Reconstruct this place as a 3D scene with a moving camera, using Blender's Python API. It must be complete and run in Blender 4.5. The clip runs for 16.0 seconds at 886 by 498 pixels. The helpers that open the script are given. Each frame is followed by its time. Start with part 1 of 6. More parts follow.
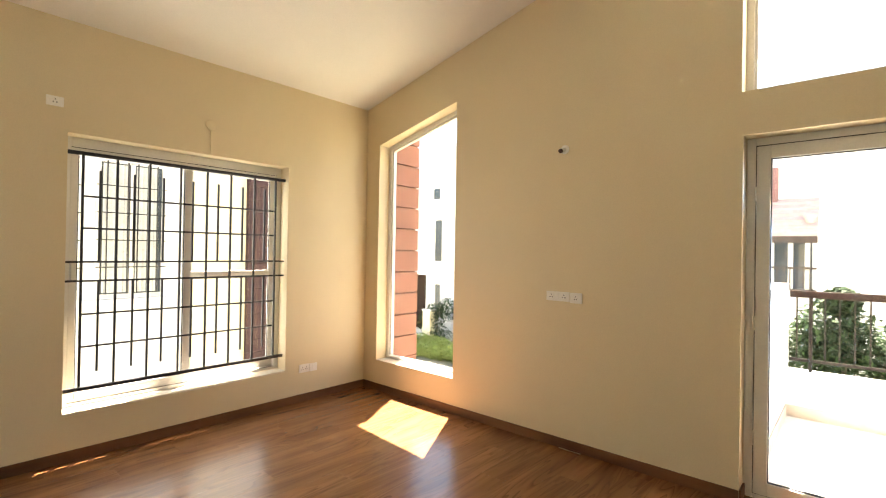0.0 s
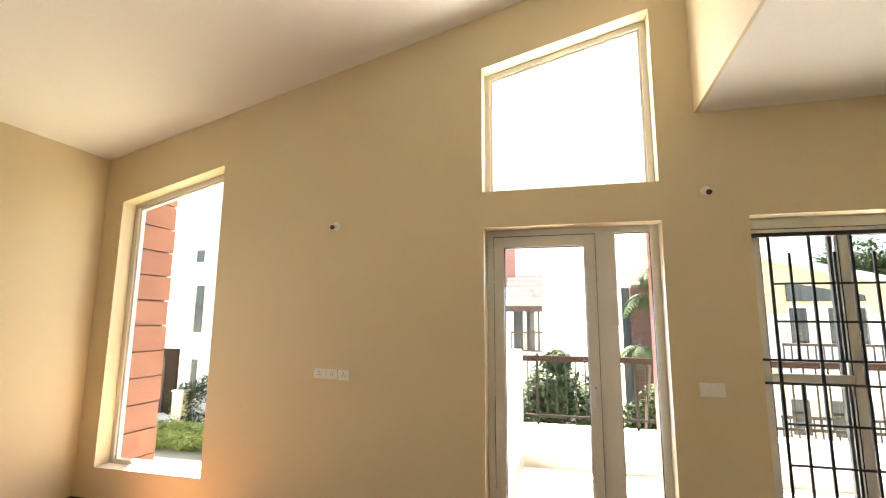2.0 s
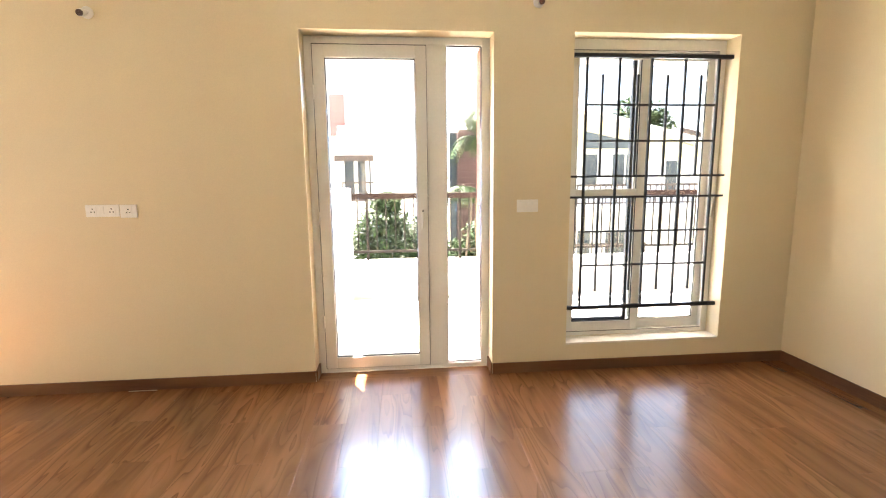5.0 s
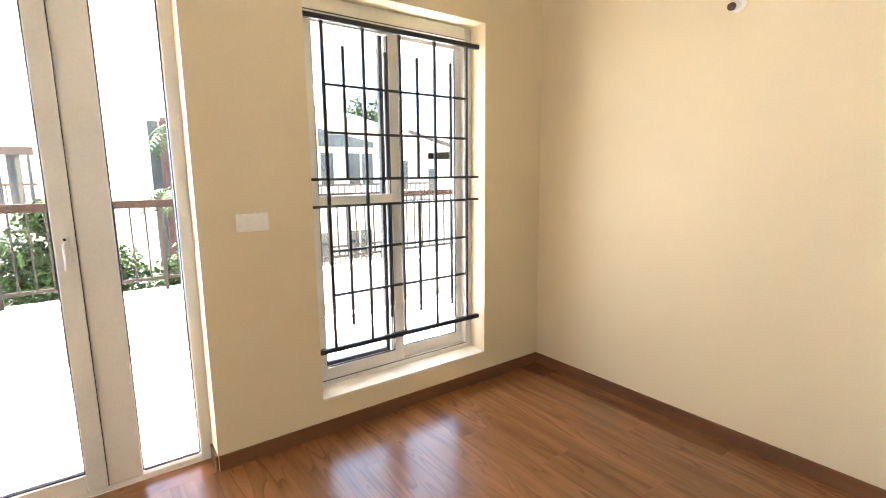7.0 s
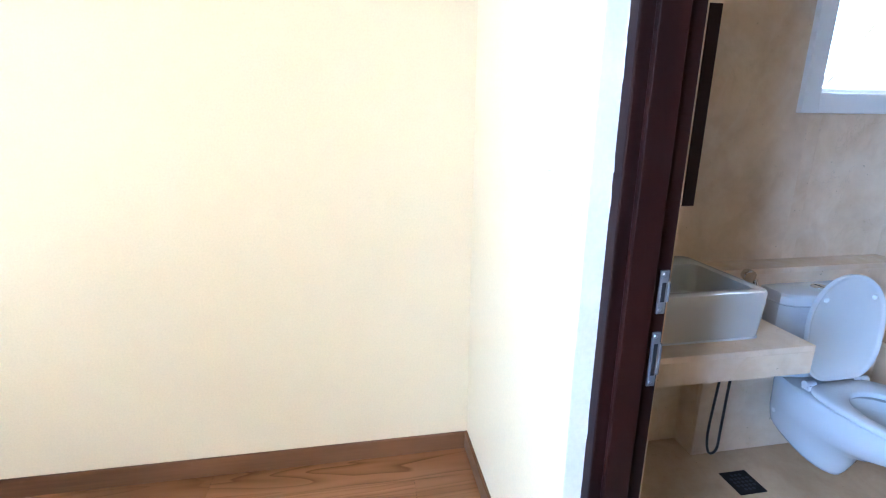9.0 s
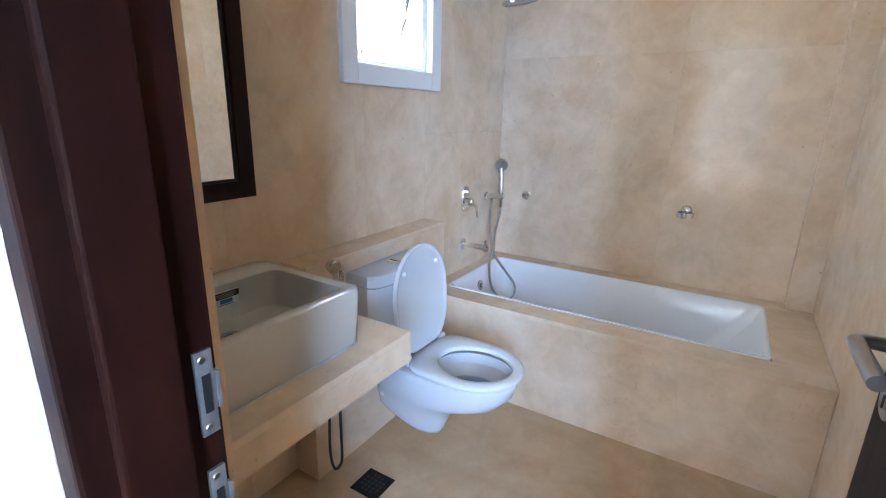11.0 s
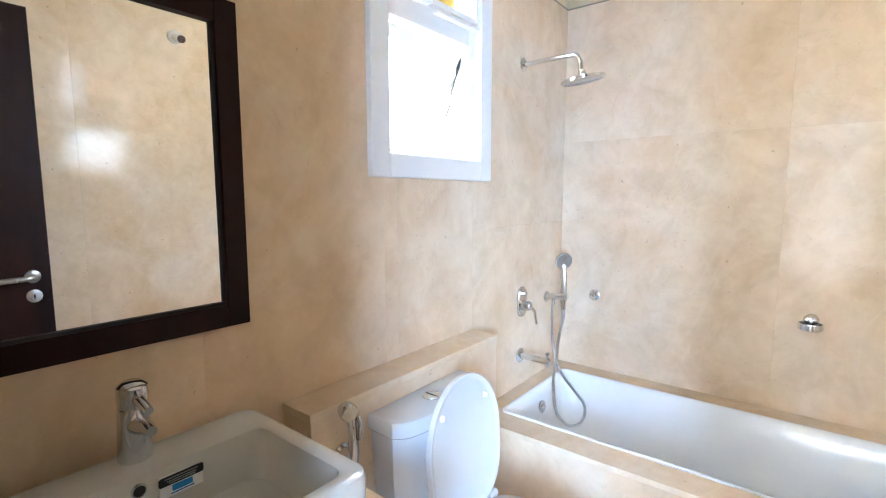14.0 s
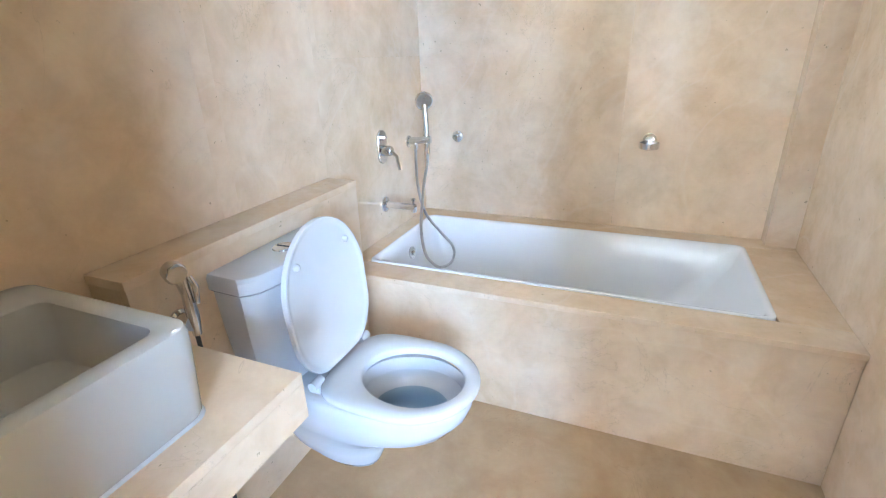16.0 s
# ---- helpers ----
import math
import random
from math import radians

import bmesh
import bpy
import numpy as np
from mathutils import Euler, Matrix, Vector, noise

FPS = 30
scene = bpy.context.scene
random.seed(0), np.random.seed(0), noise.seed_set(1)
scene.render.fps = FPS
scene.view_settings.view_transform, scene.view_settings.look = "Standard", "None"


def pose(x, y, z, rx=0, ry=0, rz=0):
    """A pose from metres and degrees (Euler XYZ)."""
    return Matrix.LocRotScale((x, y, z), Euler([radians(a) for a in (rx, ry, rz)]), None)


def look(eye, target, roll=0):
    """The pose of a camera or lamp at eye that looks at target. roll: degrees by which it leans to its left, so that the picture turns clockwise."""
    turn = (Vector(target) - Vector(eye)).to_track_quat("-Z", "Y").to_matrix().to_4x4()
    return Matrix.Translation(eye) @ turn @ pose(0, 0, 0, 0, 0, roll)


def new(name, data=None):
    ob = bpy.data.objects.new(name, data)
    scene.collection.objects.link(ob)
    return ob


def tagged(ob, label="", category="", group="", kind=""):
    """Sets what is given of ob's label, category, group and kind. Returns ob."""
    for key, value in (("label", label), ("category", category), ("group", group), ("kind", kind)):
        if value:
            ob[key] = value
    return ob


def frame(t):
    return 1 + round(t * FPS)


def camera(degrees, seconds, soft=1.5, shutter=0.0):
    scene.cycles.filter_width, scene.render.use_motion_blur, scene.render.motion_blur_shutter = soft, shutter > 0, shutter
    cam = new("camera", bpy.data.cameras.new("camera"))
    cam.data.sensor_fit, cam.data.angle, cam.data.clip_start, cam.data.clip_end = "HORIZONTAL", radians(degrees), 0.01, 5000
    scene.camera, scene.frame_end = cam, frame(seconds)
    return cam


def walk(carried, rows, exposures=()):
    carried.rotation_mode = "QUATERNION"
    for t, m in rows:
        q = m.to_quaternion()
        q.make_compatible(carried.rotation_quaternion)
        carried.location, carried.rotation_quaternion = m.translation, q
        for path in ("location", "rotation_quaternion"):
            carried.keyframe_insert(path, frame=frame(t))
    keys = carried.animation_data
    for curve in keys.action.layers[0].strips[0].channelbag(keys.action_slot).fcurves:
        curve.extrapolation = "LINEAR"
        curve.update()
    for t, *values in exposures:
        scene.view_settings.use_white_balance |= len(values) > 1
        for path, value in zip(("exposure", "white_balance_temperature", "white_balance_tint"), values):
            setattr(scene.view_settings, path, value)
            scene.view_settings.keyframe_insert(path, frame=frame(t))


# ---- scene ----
cam = camera(86.4, 16.0, soft=1.15)
PATH = [
    (0, (0.238, 0.267, 1.579), (-1.079, 1.772, 1.59), 1.0),
    (0.5, (0.246, 0.275, 1.597), (-0.847, 1.945, 1.713), 1.1),
    (1, (0.266, 0.29, 1.627), (-0.605, 2.078, 1.837), 0.9),
    (1.5, (0.274, 0.288, 1.639), (-0.376, 2.16, 1.909), 0.5),
    (2, (0.291, 0.294, 1.649), (-0.213, 2.205, 1.952), 0.4),
    (2.5, (0.295, 0.311, 1.626), (-0.091, 2.257, 1.882), 0.5),
    (3, (0.29, 0.338, 1.566), (-0.009, 2.313, 1.666), 0.7),
    (3.5, (0.293, 0.347, 1.459), (0.07, 2.334, 1.393), 0.5),
    (3.7, (0.29, 0.346, 1.449), (0.094, 2.332, 1.315), 0.3),
    (5.8, (0.346, 0.917, 1.41), (0.855, 2.826, 1.102), 0.0),
    (6, (0.361, 1.008, 1.411), (0.962, 2.894, 1.125), 0.2),
    (6.5, (0.424, 1.211, 1.439), (1.32, 2.978, 1.168), -0.3),
    (7, (0.59, 1.441, 1.441), (1.754, 3.036, 1.125), -0.6),
    (7.5, (0.799, 1.557, 1.436), (2.275, 2.852, 1.057), -0.5),
    (8, (1.08, 1.765, 1.424), (2.851, 2.574, 0.957), -0.7),
    (8.5, (1.225, 1.832, 1.371), (3.157, 2.034, 0.902), 0.5),
    (9, (1.483, 1.781, 1.362), (3.384, 1.44, 0.843), 0.5),
    (9.5, (1.596, 1.691, 1.353), (3.314, 0.816, 0.813), 1.5),
    (10, (1.701, 1.607, 1.346), (3.091, 0.287, 0.775), 2.4),
    (10.2, (1.740, 1.587, 1.339), (3.013, 0.159, 0.763), 2.2),
    (12.3, (2.02, 1.12, 1.277), (2.916, -0.605, 0.806), 1.3),
    (12.5, (2.042, 1.104, 1.305), (2.997, -0.606, 0.9), 1.3),
    (13, (2.062, 1.103, 1.354), (3.168, -0.551, 1.147), 0.7),
    (13.5, (2.056, 1.103, 1.382), (3.263, -0.488, 1.273), 0.6),
    (14, (2.06, 1.087, 1.353), (3.289, -0.474, 1.127), -0.0),
    (14.5, (2.064, 1.093, 1.296), (3.229, -0.479, 0.883), -1.5),
    (15, (2.07, 1.084, 1.241), (3.112, -0.51, 0.628), -2.4),
    (15.5, (2.08, 1.041, 1.217), (2.976, -0.601, 0.509), -2.7),
    (16, (2.076, 0.956, 1.218), (2.799, -0.747, 0.46), -1.8),
]
EXPOSURES = [(0.0, 3.9, 7100, 13), (0.6, 3.6, 6900, 12), (1.2, 3.6, 6900, 13), (2.5, 4.1, 7100, 15), (3.7, 4.2, 7100, 16), (5.8, 4.8, 6500, 17), (7.0, 4.75, 6400, 17), (7.5, 5.0, 6000, 17), (8.0, 5.05, 5600, 16), (9.0, 5.35, 5100, 13), (10.2, 5.05, 5500, 15), (12.3, 6.5, 6000, 13), (13.5, 6.4, 6050, 13), (16.0, 6.15, 6000, 12)]
walk(cam, [(t, look(eye, target, roll)) for t, eye, target, roll in PATH], EXPOSURES)

# ---- world and sun ----
SUN_ELEVATION, SUN_FROM = radians(66.5), Vector((-0.47, 0.883, 0.0)).normalized()
world = bpy.data.worlds.new("sky")
scene.world = world
world.use_nodes = True
wn = world.node_tree
sky = wn.nodes.new("ShaderNodeTexSky")
sky.sky_type, sky.sun_disc = "NISHITA", False
sky.sun_elevation = SUN_ELEVATION
sky.sun_rotation = math.atan2(SUN_FROM.x, SUN_FROM.y)
sky.dust_density = 2.0
wn.links.new(sky.outputs[0], wn.nodes["Background"].inputs[0])
wn.nodes["Background"].inputs[1].default_value = 0.05
sun = new("sun", bpy.data.lights.new("sun", "SUN"))
sun.data.energy, sun.data.angle, sun.data.color = 5.0, radians(0.55), (1.0, 0.95, 0.87)
sun_dir = SUN_FROM * math.cos(SUN_ELEVATION) + Vector((0, 0, math.sin(SUN_ELEVATION)))
sun.matrix_world = look(sun_dir * 30, (0, 0, 0))


def sky_panel(name, eye, target, width, height, watts, color, spread=180):
    """Sky light that comes in through an opening."""
    lamp = new(name, bpy.data.lights.new(name, "AREA"))
    lamp.data.shape, lamp.data.size, lamp.data.size_y = "RECTANGLE", width, height
    lamp.data.energy, lamp.data.color, lamp.data.spread = watts, color, radians(spread)
    lamp.matrix_world = look(eye, target)


sky_panel("sky_high_window", (0.31, 4.10, 3.30), (0.31, 0.0, 3.05), 1.24, 1.25, 1.9, (0.93, 0.96, 1.0))
sky_panel("sky_terrace_door", (0.31, 4.03, 1.54), (0.31, 0.0, 0.75), 1.16, 1.5, 5.0, (0.38, 0.63, 1.0), 110)
sky_panel("sky_grilled_window", (2.08, 4.075, 1.28), (2.08, 0.0, 1.15), 1.10, 2.05, 0.85, (0.66, 0.82, 1.0), 150)
sky_panel("sky_wide_window", (-4.325, 1.925, 1.40), (0.0, 2.05, 1.50), 1.66, 1.95, 2.5, (0.95, 0.97, 1.0))
sky_panel("sky_bath_window", (3.236, -0.197, 1.7156), (2.3225, -0.197, 1.3089), 0.37, 0.31, 0.19, (0.70, 0.85, 1.0))
sky_panel("sky_bath_fanlight", (3.21, -0.206, 2.18), (2.2, -0.206, 2.05), 0.46, 0.36, 0.09, (0.85, 0.92, 1.0))


# ---- materials ----
def nodes_of(name):
    m = bpy.data.materials.new(name)
    m.use_nodes = True
    nt = m.node_tree
    return m, nt, nt.nodes["Principled BSDF"]


def add(nt, kind, **values):
    n = nt.nodes.new(kind)
    for k, v in values.items():
        n.inputs[k.replace("_", " ")].default_value = v
    return n


def coords(nt, scale=(1, 1, 1), per_object=False):
    tc = nt.nodes.new("ShaderNodeTexCoord")
    mp = nt.nodes.new("ShaderNodeMapping")
    mp.inputs["Scale"].default_value = scale
    nt.links.new(tc.outputs["Object"], mp.inputs["Vector"])
    if per_object:
        info = nt.nodes.new("ShaderNodeObjectInfo")
        mul = nt.nodes.new("ShaderNodeVectorMath")
        mul.operation = "MULTIPLY"
        mul.inputs[1].default_value = (37.0, 91.0, 53.0)
        nt.links.new(info.outputs["Random"], mul.inputs[0])
        nt.links.new(mul.outputs[0], mp.inputs["Location"])
    return mp.outputs[0]


def ramp(nt, fac, *stops):
    r = nt.nodes.new("ShaderNodeValToRGB")
    while len(r.color_ramp.elements) < len(stops):
        r.color_ramp.elements.new(0.5)
    for e, (p, c) in zip(r.color_ramp.elements, stops):
        e.position, e.color = p, (*c, 1.0)
    nt.links.new(fac, r.inputs[0])
    return r.outputs[0]


def mixed(nt, fac, a, b, blend="MIX"):
    m = nt.nodes.new("ShaderNodeMix")
    m.data_type, m.blend_type = "RGBA", blend
    for socket, value in ((m.inputs["Factor"], fac), (m.inputs["A"], a), (m.inputs["B"], b)):
        if hasattr(value, "links"):
            nt.links.new(value, socket)
        elif isinstance(value, (int, float)):
            socket.default_value = value
        else:
            socket.default_value = (*value, 1.0)
    return m.outputs["Result"]


def surface(name, dark, light, rough=0.6, metal=0.0, scale=3.0, fine=60.0, bump=0.1, stretch=(1, 1, 1), coat=0.0, per_object=False, rough_vary=0.08, mott=0.9, spec=0.5):
    """A plain surface with broad and fine mottling, a little relief and uneven gloss."""
    m, nt, p = nodes_of(name)
    v = coords(nt, stretch, per_object)
    big = add(nt, "ShaderNodeTexNoise", Scale=scale, Detail=5.0, Roughness=0.6)
    small = add(nt, "ShaderNodeTexNoise", Scale=fine, Detail=4.0, Roughness=0.65)
    for n in (big, small):
        nt.links.new(v, n.inputs["Vector"])
    col = ramp(nt, big.outputs[0], (0.3, dark), (0.7, light))
    tone = ramp(nt, small.outputs[0], (0.25, (mott, mott, mott)), (0.75, (1.0, 1.0, 1.0)))
    nt.links.new(mixed(nt, 1.0, col, tone, "MULTIPLY"), p.inputs["Base Color"])
    r = nt.nodes.new("ShaderNodeMapRange")
    r.inputs["To Min"].default_value, r.inputs["To Max"].default_value = rough - rough_vary, rough + rough_vary
    nt.links.new(big.outputs[0], r.inputs[0])
    nt.links.new(r.outputs[0], p.inputs["Roughness"])
    p.inputs["Metallic"].default_value = metal
    p.inputs["Specular IOR Level"].default_value = spec
    p.inputs["Coat Weight"].default_value = coat
    if bump:
        b = add(nt, "ShaderNodeBump", Strength=bump, Distance=0.004)
        nt.links.new(small.outputs[0], b.inputs["Height"])
        nt.links.new(b.outputs[0], p.inputs["Normal"])
    return m


def marble(name, pale, warm, vein, rough=0.12, per_object=True, gloss=0.18):
    """Polished cream marble: clouds, crystalline flecks, pale veins, thin dark cracks and pin holes."""
    m, nt, p = nodes_of(name)
    v = coords(nt, (1, 1, 1), per_object)

    def noise(scale, detail, roughness, distortion):
        n = add(nt, "ShaderNodeTexNoise", Scale=scale, Detail=detail, Roughness=roughness, Distortion=distortion)
        nt.links.new(v, n.inputs["Vector"])
        return n.outputs[0]

    def scaled(value, k):
        n = nt.nodes.new("ShaderNodeMath")
        n.operation, n.inputs[1].default_value = "MULTIPLY", k
        nt.links.new(value, n.inputs[0])
        return n.outputs[0]

    cloud = noise(2.2, 6.0, 0.62, 0.6)
    fleck = noise(13.0, 8.0, 0.72, 0.5)
    patch = noise(5.0, 4.0, 0.55, 0.8)
    veins = noise(1.3, 4.0, 0.5, 1.2)
    crack = noise(2.3, 6.0, 0.6, 1.2)
    where = noise(1.1, 2.0, 0.5, 0.0)
    pits = noise(55.0, 2.0, 0.5, 0.0)
    col = ramp(nt, cloud, (0.34, warm), (0.62, pale))
    mott = ramp(nt, fleck, (0.30, (0.86, 0.83, 0.79)), (0.62, (1.0, 1.0, 1.0)))
    col = mixed(nt, 0.62, col, mott, "MULTIPLY")
    swirl = ramp(nt, patch, (0.36, (0.88, 0.85, 0.80)), (0.52, (1.0, 1.0, 1.0)), (0.66, (1.04, 1.05, 1.07)))
    col = mixed(nt, 0.62, col, swirl, "MULTIPLY")
    line = ramp(nt, veins, (0.482, (0, 0, 0)), (0.5, (1, 1, 1)), (0.518, (0, 0, 0)))
    col = mixed(nt, scaled(line, 0.13), col, vein)
    thin = ramp(nt, crack, (0.496, (0, 0, 0)), (0.5, (1, 1, 1)), (0.504, (0, 0, 0)))
    some = ramp(nt, where, (0.50, (0, 0, 0)), (0.62, (1, 1, 1)))
    col = mixed(nt, scaled(mixed(nt, 1.0, thin, some, "MULTIPLY"), 0.30), col, tuple(0.55 * c for c in warm))
    dots = ramp(nt, pits, (0.735, (0, 0, 0)), (0.76, (1, 1, 1)))
    col = mixed(nt, scaled(dots, 0.55), col, tuple(0.42 * c for c in warm))
    nt.links.new(col, p.inputs["Base Color"])
    r = nt.nodes.new("ShaderNodeMapRange")
    r.inputs["To Min"].default_value, r.inputs["To Max"].default_value = rough - 0.05, rough + 0.08
    nt.links.new(fleck, r.inputs[0])
    nt.links.new(r.outputs[0], p.inputs["Roughness"])
    p.inputs["Specular IOR Level"].default_value = gloss
    b = add(nt, "ShaderNodeBump", Strength=0.03, Distance=0.003)
    nt.links.new(fleck, b.inputs["Height"])
    nt.links.new(b.outputs[0], p.inputs["Normal"])
    return m


def wood(name, tones, rough, grain=7.0, along="y", per_object=True, coat=0.3, spec=0.5):
    """Figured wood: long wavering grain with pores and a board-to-board change of tone."""
    m, nt, p = nodes_of(name)
    st = {"x": (0.6, 3.4, 3.4), "y": (3.4, 0.6, 3.4), "z": (3.4, 3.4, 0.6)}[along]
    v = coords(nt, st, per_object)
    warp = add(nt, "ShaderNodeTexNoise", Scale=0.9, Detail=3.0, Roughness=0.5)
    nt.links.new(v, warp.inputs["Vector"])
    bands = nt.nodes.new("ShaderNodeMath")
    bands.operation, bands.inputs[1].default_value = "MULTIPLY", grain
    nt.links.new(warp.outputs[0], bands.inputs[0])
    frac = nt.nodes.new("ShaderNodeMath")
    frac.operation, frac.inputs[1].default_value = "PINGPONG", 0.5
    nt.links.new(bands.outputs[0], frac.inputs[0])
    pore = add(nt, "ShaderNodeTexNoise", Scale=16.0, Detail=6.0, Roughness=0.7)
    st2 = {"x": (0.25, 6, 6), "y": (6, 0.25, 6), "z": (6, 6, 0.25)}[along]
    nt.links.new(coords(nt, st2, per_object), pore.inputs["Vector"])
    total = nt.nodes.new("ShaderNodeMath")
    total.operation = "MULTIPLY_ADD"
    total.inputs[1].default_value = 0.9
    nt.links.new(frac.outputs[0], total.inputs[0])
    half = nt.nodes.new("ShaderNodeMath")
    half.operation, half.inputs[1].default_value = "MULTIPLY", 0.38
    nt.links.new(pore.outputs[0], half.inputs[0])
    nt.links.new(half.outputs[0], total.inputs[2])
    col = ramp(nt, total.outputs[0], (0.12, tones[0]), (0.34, tones[1]), (0.62, tones[2]))
    if per_object:
        info = nt.nodes.new("ShaderNodeObjectInfo")
        tone = ramp(nt, info.outputs["Random"], (0.0, (0.86, 0.86, 0.86)), (1.0, (1.0, 1.0, 1.0)))
        col = mixed(nt, 1.0, col, tone, "MULTIPLY")
    nt.links.new(col, p.inputs["Base Color"])
    r = nt.nodes.new("ShaderNodeMapRange")
    r.inputs["To Min"].default_value, r.inputs["To Max"].default_value = rough, rough + 0.14
    nt.links.new(pore.outputs[0], r.inputs[0])
    nt.links.new(r.outputs[0], p.inputs["Roughness"])
    b = add(nt, "ShaderNodeBump", Strength=0.06, Distance=0.002)
    nt.links.new(pore.outputs[0], b.inputs["Height"])
    nt.links.new(b.outputs[0], p.inputs["Normal"])
    p.inputs["Coat Weight"].default_value, p.inputs["Coat Roughness"].default_value = coat, 0.18
    p.inputs["Specular IOR Level"].default_value = spec
    return m


def laminate(name, base, dark, rough):
    """Printed walnut boards: even tone, thin dark cathedral lines, faint streaks."""
    m, nt, p = nodes_of(name)
    v = coords(nt, (9.0, 0.95, 9.0), True)
    flow = add(nt, "ShaderNodeTexNoise", Scale=1.0, Detail=1.5, Roughness=0.42, Distortion=0.7)
    nt.links.new(v, flow.inputs["Vector"])
    times = nt.nodes.new("ShaderNodeMath")
    times.operation, times.inputs[1].default_value = "MULTIPLY", 8.0
    nt.links.new(flow.outputs[0], times.inputs[0])
    saw = nt.nodes.new("ShaderNodeMath")
    saw.operation = "FRACT"
    nt.links.new(times.outputs[0], saw.inputs[0])
    line = ramp(nt, saw.outputs[0], (0.0, (0.95, 0.95, 0.95)), (0.14, (0.5, 0.5, 0.5)), (0.55, (0, 0, 0)), (0.95, (0.0, 0.0, 0.0)), (1.0, (0.95, 0.95, 0.95)))
    where = add(nt, "ShaderNodeTexNoise", Scale=0.7, Detail=2.0, Roughness=0.5)
    nt.links.new(v, where.inputs["Vector"])
    on = ramp(nt, where.outputs[0], (0.36, (0.15, 0.15, 0.15)), (0.60, (0.75, 0.75, 0.75)))
    streak = add(nt, "ShaderNodeTexNoise", Scale=1.0, Detail=5.0, Roughness=0.65)
    nt.links.new(coords(nt, (48, 1.6, 48), True), streak.inputs["Vector"])
    col = ramp(nt, streak.outputs[0], (0.25, tuple(0.91 * c for c in base)), (0.75, tuple(1.07 * c for c in base)))
    wide = ramp(nt, flow.outputs[0], (0.35, (0.82, 0.80, 0.78)), (0.65, (1.16, 1.15, 1.13)))
    col = mixed(nt, 1.0, col, wide, "MULTIPLY")
    fac = mixed(nt, 1.0, line, on, "MULTIPLY")
    one = nt.nodes.new("ShaderNodeRGBToBW")
    nt.links.new(fac, one.inputs[0])
    col = mixed(nt, one.outputs[0], col, dark)
    info = nt.nodes.new("ShaderNodeObjectInfo")
    tone = ramp(nt, info.outputs["Random"], (0.0, (0.93, 0.93, 0.93)), (1.0, (1.03, 1.03, 1.03)))
    nt.links.new(mixed(nt, 1.0, col, tone, "MULTIPLY"), p.inputs["Base Color"])
    r = nt.nodes.new("ShaderNodeMapRange")
    r.inputs["To Min"].default_value, r.inputs["To Max"].default_value = rough - 0.03, rough + 0.06
    nt.links.new(streak.outputs[0], r.inputs[0])
    nt.links.new(r.outputs[0], p.inputs["Roughness"])
    b = add(nt, "ShaderNodeBump", Strength=0.02, Distance=0.0015)
    nt.links.new(streak.outputs[0], b.inputs["Height"])
    nt.links.new(b.outputs[0], p.inputs["Normal"])
    return m


def glass_sheet(name, tint=(1, 1, 1), gloss=1.0, rough=0.0):
    """A thin clear pane: passes light straight on and mirrors by angle."""
    m = bpy.data.materials.new(name)
    m.use_nodes = True
    nt = m.node_tree
    nt.nodes.remove(nt.nodes["Principled BSDF"])
    t = nt.nodes.new("ShaderNodeBsdfTransparent")
    t.inputs[0].default_value = (*tint, 1)
    g = nt.nodes.new("ShaderNodeBsdfGlossy")
    g.inputs["Roughness"].default_value = rough
    f = nt.nodes.new("ShaderNodeLayerWeight")
    f.inputs["Blend"].default_value = 0.5
    pw = nt.nodes.new("ShaderNodeMath")
    pw.operation, pw.inputs[1].default_value = "POWER", 5.0
    nt.links.new(f.outputs["Facing"], pw.inputs[0])
    k = nt.nodes.new("ShaderNodeMath")
    k.operation, k.inputs[1].default_value, k.inputs[2].default_value = "MULTIPLY_ADD", 0.9 * gloss, 0.03 * gloss
    nt.links.new(pw.outputs[0], k.inputs[0])
    mx = nt.nodes.new("ShaderNodeMixShader")
    nt.links.new(k.outputs[0], mx.inputs[0])
    nt.links.new(t.outputs[0], mx.inputs[1])
    nt.links.new(g.outputs[0], mx.inputs[2])
    nt.links.new(mx.outputs[0], nt.nodes["Material Output"].inputs[0])
    return m


CREAM = surface("cream_wall_paint", (0.70, 0.585, 0.378), (0.73, 0.61, 0.398), 0.62, scale=1.3, fine=140, bump=0.05)
CEILING = surface("ceiling_paint", (0.80, 0.77, 0.72), (0.84, 0.81, 0.76), 0.7, scale=1.0, fine=120, bump=0.05)
PRIMER = surface("bare_putty", (0.70, 0.68, 0.65), (0.78, 0.76, 0.73), 0.75, scale=6, fine=90, bump=0.12)
PLANK = laminate("laminate_floor", (0.208, 0.090, 0.034), (0.085, 0.034, 0.012), 0.23)
SKIRT_TONES = ((0.072, 0.030, 0.012), (0.125, 0.055, 0.022), (0.165, 0.075, 0.032))
SKIRT_X = wood("skirting_wood", SKIRT_TONES, 0.42, grain=3.0, along="x", per_object=False, coat=0.0, spec=0.2)
SKIRT_Y = wood("skirting_wood_cross", SKIRT_TONES, 0.42, grain=3.0, along="y", per_object=False, coat=0.0, spec=0.2)
DARKWOOD = wood("stained_door_wood", ((0.007, 0.0017, 0.0012), (0.013, 0.0029, 0.002), (0.019, 0.0043, 0.0028)), 0.42, along="z", per_object=False, coat=0.0, spec=0.18)
UPVC = surface("off_white_upvc", (0.74, 0.71, 0.65), (0.78, 0.75, 0.69), 0.35, scale=2, fine=80, bump=0.02)
